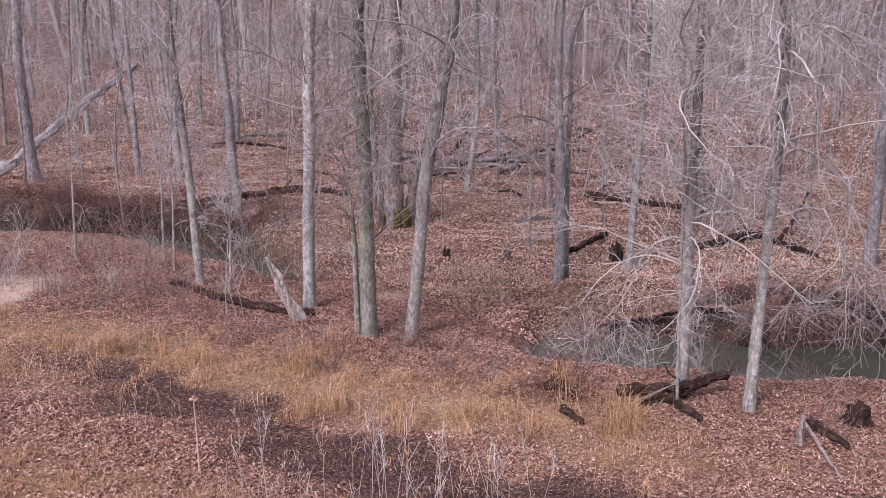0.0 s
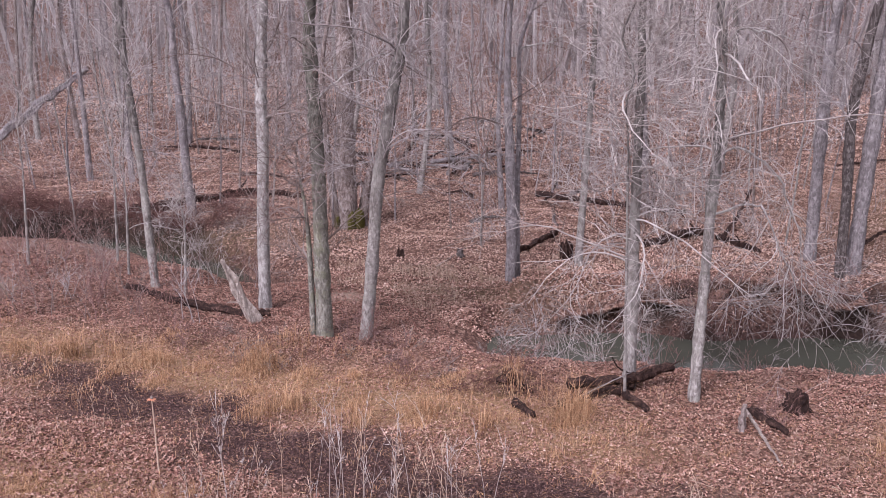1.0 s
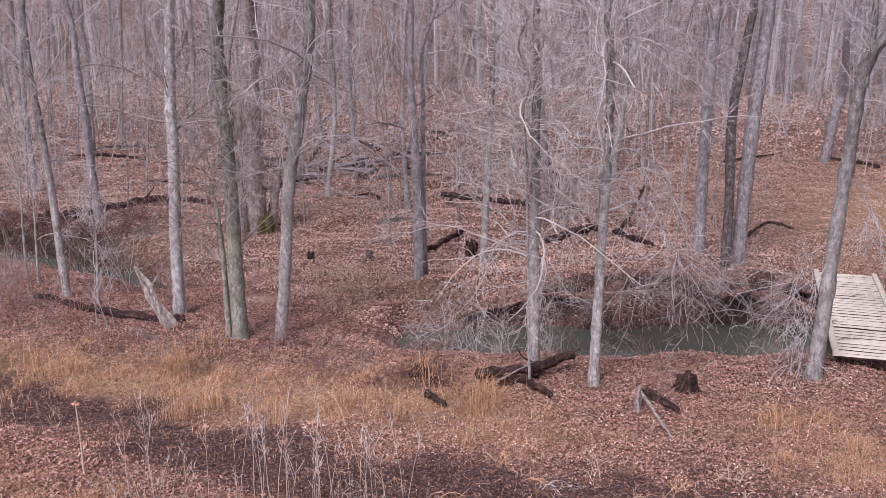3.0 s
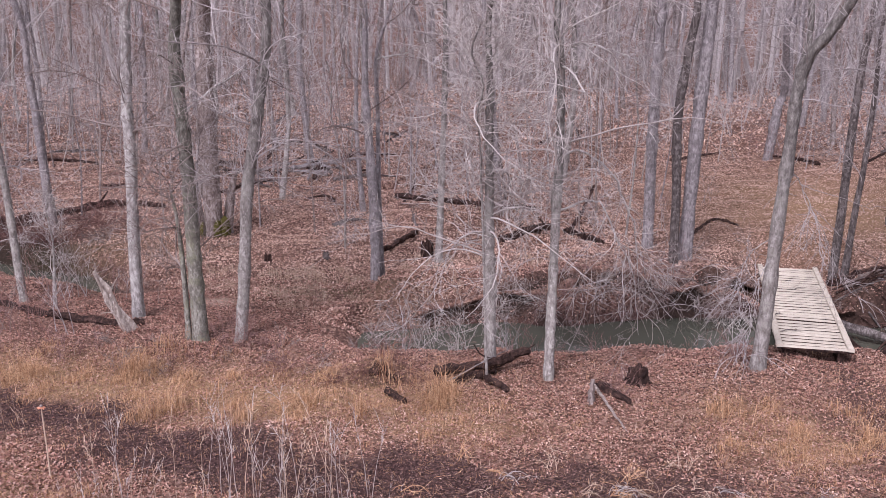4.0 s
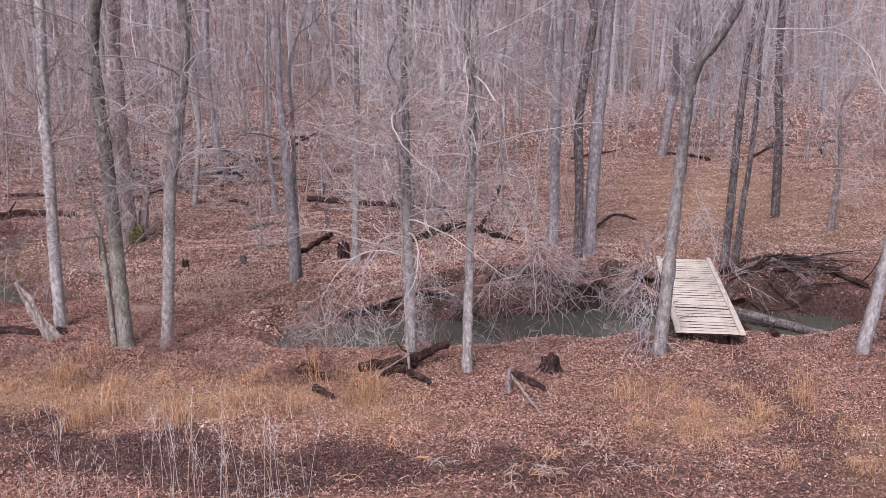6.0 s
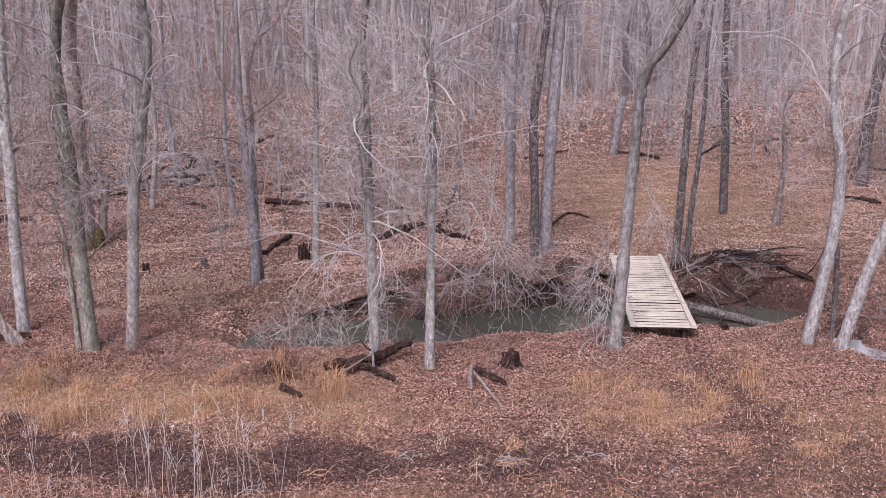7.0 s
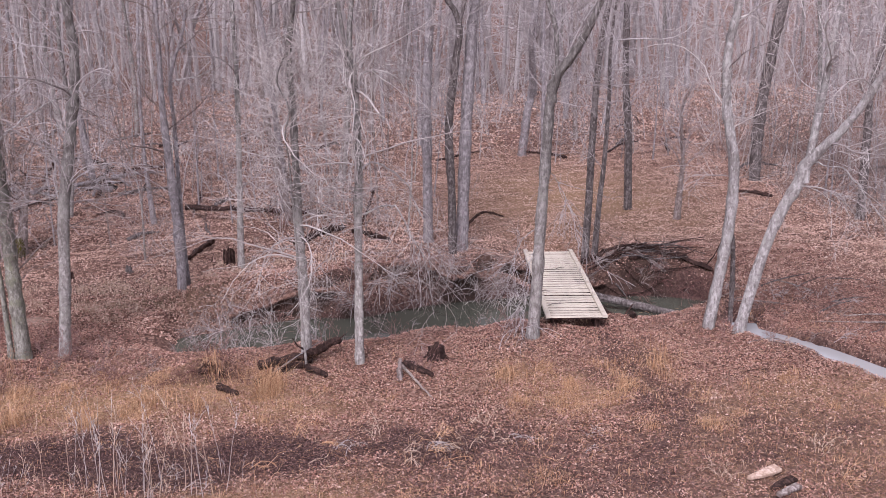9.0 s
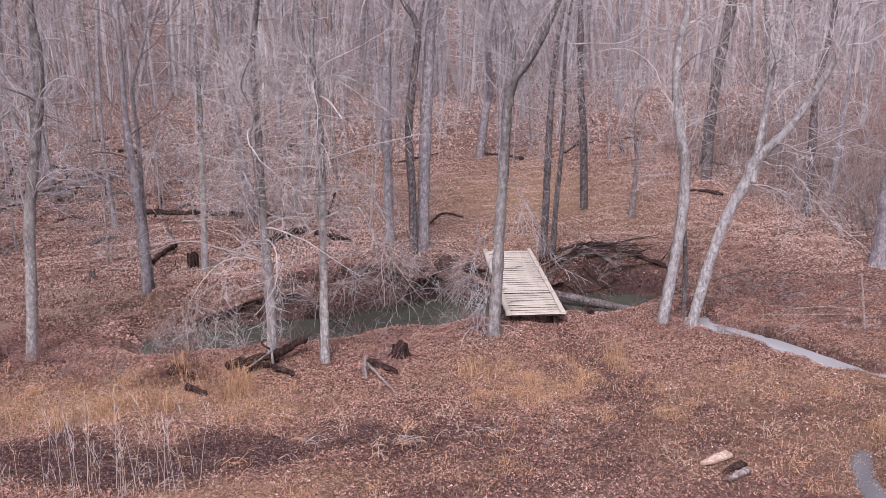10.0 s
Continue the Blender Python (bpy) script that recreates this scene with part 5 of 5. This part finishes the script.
b = np.repeat(np.stack([15.5 + 8 * r.random(150), 19 + 13 * r.random(150)], 1), 5, 0)
b = b + r.normal(size=b.shape) * .3
b = np.concatenate([b, height(b[:, 0], b[:, 1])[:, None] - .03], 1)
stuff("edge_brush", *thicket(len(b), (.8, 2.6), .011, 4, 5, 7, r, b, .35), TWIG_BROWN, "tangled brown leafless brush at the wood's edge", "brush")
# rust-coloured sedge hanging over the cut bank
n = 1500
x = -19 + 9 * r.random(n)
line = smooth_line(STREAM, 400)
k = np.abs(line[None, :, 0] - x[:, None]).argmin(1)
y = line[k, 1] + line[k, 2] + .42 + .5 * r.random(n)
P = np.stack([x, y, height(x, y) - .02], 1)[:, None, :] + np.zeros((n, 4, 3))
for q, rise in ((1, .16), (2, .02), (3, -.16)):
    P[:, q] = P[:, q - 1] + np.array([0, -.08, rise]) * (.6 + .8 * r.random((n, 1))) + r.normal(size=(n, 3)) * (.07, .05, .04)
stuff("hanging_sedge", *tubes(P, np.full((n, 1), .0042) * np.linspace(1, .4, 4)[None], 3), TWIG_DARKRED, "rusty dry sedge drooping over the far bank", "grass")
n = 900
y = 48 + 110 * r.random(n) ** 1.4
x = -5 + (2 * r.random(n) - 1) * y * .85
ok = (x < .4 * y) | (r.random(n) < .7)
base = np.stack([x, y, height(x, y) - .1], 1)[ok]
stuff("far_woods", *thicket(len(base), (9, 17), .15, 5, 12, 22, r, base, .06, .011), TWIG_GREY, "bare grey woods in the distance", "woods")
n = 500
a = np.radians(60 + 250 * r.random(n)) + np.pi / 2 - .5
d = 32 + 60 * r.random(n)
x, y = np.cos(a) * d, np.sin(a) * d
ok = y < 12
base = np.stack([x, y, height(x, y) - .1], 1)[ok]
stuff("surrounding_woods", *thicket(len(base), (9, 17), .16, 5, 8, 10, r, base, .06), TWIG_GREY, "bare grey woods around the clearing", "woods")

n = 170
x = -2.2 + 11.2 * r.random(n)
line = smooth_line(STREAM, 300)
k = np.abs(line[None, :, 0] - x[:, None]).argmin(1)
y = line[k, 1] + line[k, 2] + .25 + .35 * r.random(n)
P = np.stack([x, y, height(x, y) + .02], 1)[:, None, :] + np.zeros((n, 5, 3))
for q in range(1, 5):
    P[:, q] = P[:, q - 1] + np.array([0, -.11, -.05 * q]) + r.normal(size=(n, 3)) * .06
R = (.003 + .008 * r.random(n) ** 2)[:, None] * np.linspace(1, .4, 5)[None]
stuff("bank_roots", *tubes(P, R, 4), BARK_BROWN, "bare roots hanging from the cut bank", "roots")


for k in range(15):
    x0 = -1.2 + 0.58 * k + .15 * r.normal()
    L = .3 + .35 * r.random()
    xs = np.linspace(x0 - L, x0 + L, 9)
    j = np.abs(line[None, :, 0] - xs[:, None]).argmin(1)
    ys = line[j, 1] + line[j, 2] + .86 + .3 * ripple(xs, line[j, 1] + 1.4, 1.2, 18, 6)
    P = np.stack([xs, ys, height(xs, ys + .15) - .03], 1)
    fat = (.05 + .07 * r.random()) * np.sqrt(np.clip(1 - np.linspace(-1, 1, 9) ** 2, .02, 1)) * (1 + .2 * r.normal(size=9))
    V, F = tubes(P[None], fat[None], 9)
    mid = np.repeat(P, 9, 0)
    V = mid + (V - mid) * np.array([1, 2.0, .8]) * (1 + .16 * r.normal(size=(len(V), 1)))
    tagged(new("sod_clump", mesh_of("sod_clump", V, F, LITTER, True)), "leafy clump of sod overhanging the dark hollow bank", "sod", "sod on the bank")


def scatter(n, r, x0, x1, y0, y1, keep):
    x, y = x0 + (x1 - x0) * r.random(n), y0 + (y1 - y0) * r.random(n)
    ok = r.random(n) < keep(x, y)
    return x[ok], y[ok]


def blades(x, y, tall, wide, lean, r, mat, name, label):
    n = len(x)
    z = height(x, y)
    a = r.random(n) * 6.283
    L = tall * (.45 + .75 * r.random(n))
    side = np.stack([-np.sin(a), np.cos(a), np.zeros(n)], 1) * (wide * (.6 + .8 * r.random(n)))[:, None]
    d = np.stack([np.cos(a), np.sin(a), np.zeros(n)], 1) * (lean * r.random(n) ** 1.5)[:, None]
    root = np.stack([x, y, z - .02], 1)
    up = np.array([0, 0, 1.0])
    m = root + (up * .6 + d * .25) * L[:, None]
    t = root + (up * (1 - .5 * (lean * .6) ** 2 * r.random(n))[:, None] + d) * L[:, None]
    V = np.stack([root - side, root + side, m + side * .7, m - side * .7, t + side * .15, t - side * .15], 1).reshape(-1, 3)
    o = np.arange(n) * 6
    F = np.concatenate([np.stack([o, o + 1, o + 2, o + 3], 1), np.stack([o + 3, o + 2, o + 4, o + 5], 1)])
    return stuff(name, V, F, mat, label, "grass")


def grassy(x, y):
    clump = ease(.1, 1.2, ripple(x, y, .42, 8, 8))
    return (zone(1, x, y) + .03 * (zone(0, x, y) > .3)) * (.05 + 1.5 * clump ** 1.5)


x, y = scatter(760000, r, -13, 12, 8.3, 17.5, grassy)
tall = .14 + .38 * ease(-.2, 1.5, ripple(x, y, .6, 18, 8)) * ease(12.2, 13.4, y)
blades(x, y, tall, .0028, 2.1, r, STRAW, "dry_grass", "straw-coloured dry grass in loose tufts")
x, y = scatter(26000, r, -13, 12, 8.3, 22, lambda x, y: .5 * (1 - zone(0, x, y)) * ease(.2, 1.2, ripple(x, y, .6, 3, 8)))
x2, y2 = scatter(16000, r, -6.5, 1.5, 18.4, 21.5, lambda x, y: ease(.1, 1.1, ripple(x, y, .5, 6, 8)) * (along(STREAM, x, y)[2] > 0))
x, y = np.concatenate([x, x2]), np.concatenate([y, y2])
blades(x, y, .15, .004, .9, r, STALK, "thin_grass", "sparse pale dead grass among leaves")


def fallen_leaves(x, y, size, r, mat, name, label, narrow=1.0, flat=1.0):
    n = len(x)
    a, tilt, roll = r.random(n) * 6.283, r.normal(size=n) * .38 * flat, r.normal(size=n) * .38 * flat
    L = size * (.65 + .7 * r.random(n))
    W = L * (.42 + .3 * r.random(n)) * narrow
    f = np.stack([np.cos(a) * np.cos(tilt), np.sin(a) * np.cos(tilt), np.sin(tilt)], 1)
    s = np.stack([-np.sin(a) * np.cos(roll), np.cos(a) * np.cos(roll), np.sin(roll)], 1)
    c = np.stack([x, y, height(x, y) + .012 + .028 * r.random(n)], 1)
    up = np.array([0, 0, 1.0])
    curl = (r.random(n) * .6 * W)[:, None] * up
    L, W = L[:, None], W[:, None]
    skew = f * L * (.3 * r.random(n) - .15)[:, None]
    V = np.stack([c - f * L / 2, c + s * W / 2 + curl + skew, c + f * L / 2, c - s * W / 2 + curl + skew], 1).reshape(-1, 3)
    o = np.arange(n) * 4
    return stuff(name, V, np.concatenate([np.stack([o, o + 1, o + 2], 1), np.stack([o, o + 2, o + 3], 1)]), mat, label, "leaves")


DARK_BITS = leaves("wet_leaf_scraps", (0.025, 0.012, 0.010), (0.07, 0.037, 0.03), (0.12, 0.066, 0.056), (0.19, 0.115, 0.1), (0.32, 0.22, 0.19))


def leafy(x, y):
    mud, grass, sand, mossy = (zone(k, x, y) for k in range(4))
    d, w, side = along(STREAM, x, y)
    d2, w2, _ = along(DITCH, x, y)
    wet = (d > (w + .1) * ease(.13, .2, w)) & (d2 > w2 + .02)
    return np.clip(1 - .75 * zone(4, x, y) - 1.02 * mud - .5 * grass - .8 * sand - .4 * mossy, .008, 1) * wet * (.6 + .4 * ease(-.8, .8, ripple(x, y, .8, 22, 8))) * (.42 + .58 * ease(-.7, .5, ripple(x, y, .16, 4, 8)))


x, y = scatter(600000, r, -14, 13, 8.2, 20.5, leafy)
fallen_leaves(x, y, .037, r, LEAVES, "leaf_litter", "brown and tan fallen leaves on the near bank")
x, y = scatter(480000, r, -20, 19, 17.6, 34, lambda x, y: leafy(x, y) * (along(STREAM, x, y)[2] > 0))
fallen_leaves(x, y, .047, r, LEAVES_TAN, "far_leaf_litter", "tan fallen leaves beyond the stream")
x, y = scatter(90000, r, -30, 30, 33.5, 58, lambda x, y: (np.abs(x) < .62 * y) * ease(60, 40, y))
fallen_leaves(x, y, .11, r, LEAVES_TAN, "deep_leaf_litter", "tan fallen leaves deep in the wood")
x, y = scatter(170000, r, -12, 12, 8.2, 16, lambda x, y: np.clip(.32 + .5 * zone(1, x, y) - .1 * zone(0, x, y), 0, 1))
fallen_leaves(x, y, .12, r, STRAW, "straw_litter", "broken straw and twigs lying on the ground", .05, .5)
x, y = scatter(150000, r, -11, 10, 8.2, 14.5, lambda x, y: zone(0, x, y))
fallen_leaves(x, y, .03, r, DARK_BITS, "wet_litter", "dark wet leaf scraps on the muddy track", .8, .8)
x, y = scatter(120000, r, -3, 14, 9, 20.5, lambda x, y: leafy(x, y) * (along(STREAM, x, y)[2] < 0) * np.clip(.25 + .75 * ease(-.3, 1.2, ripple(x, y, .9, 7, 8)) * ease(1, 6, x) + .9 * ease(8, 10, x) * ease(13, 15, y), 0, 1))
fallen_leaves(x, y, .038, r, LEAVES_TAN, "pale_leaf_litter", "pale curled leaves scattered over the darker litter")
x, y = scatter(16000, r, -11, -4.4, 8.2, 13.0, lambda x, y: (1 - zone(0, x, y)) * ease(12.9, 12.2, y) * ease(-4.4, -5.2, x))
fallen_leaves(x, y, .055, r, LEAVES, "tan_leaf_litter", "broad tan fallen leaves beside the track")
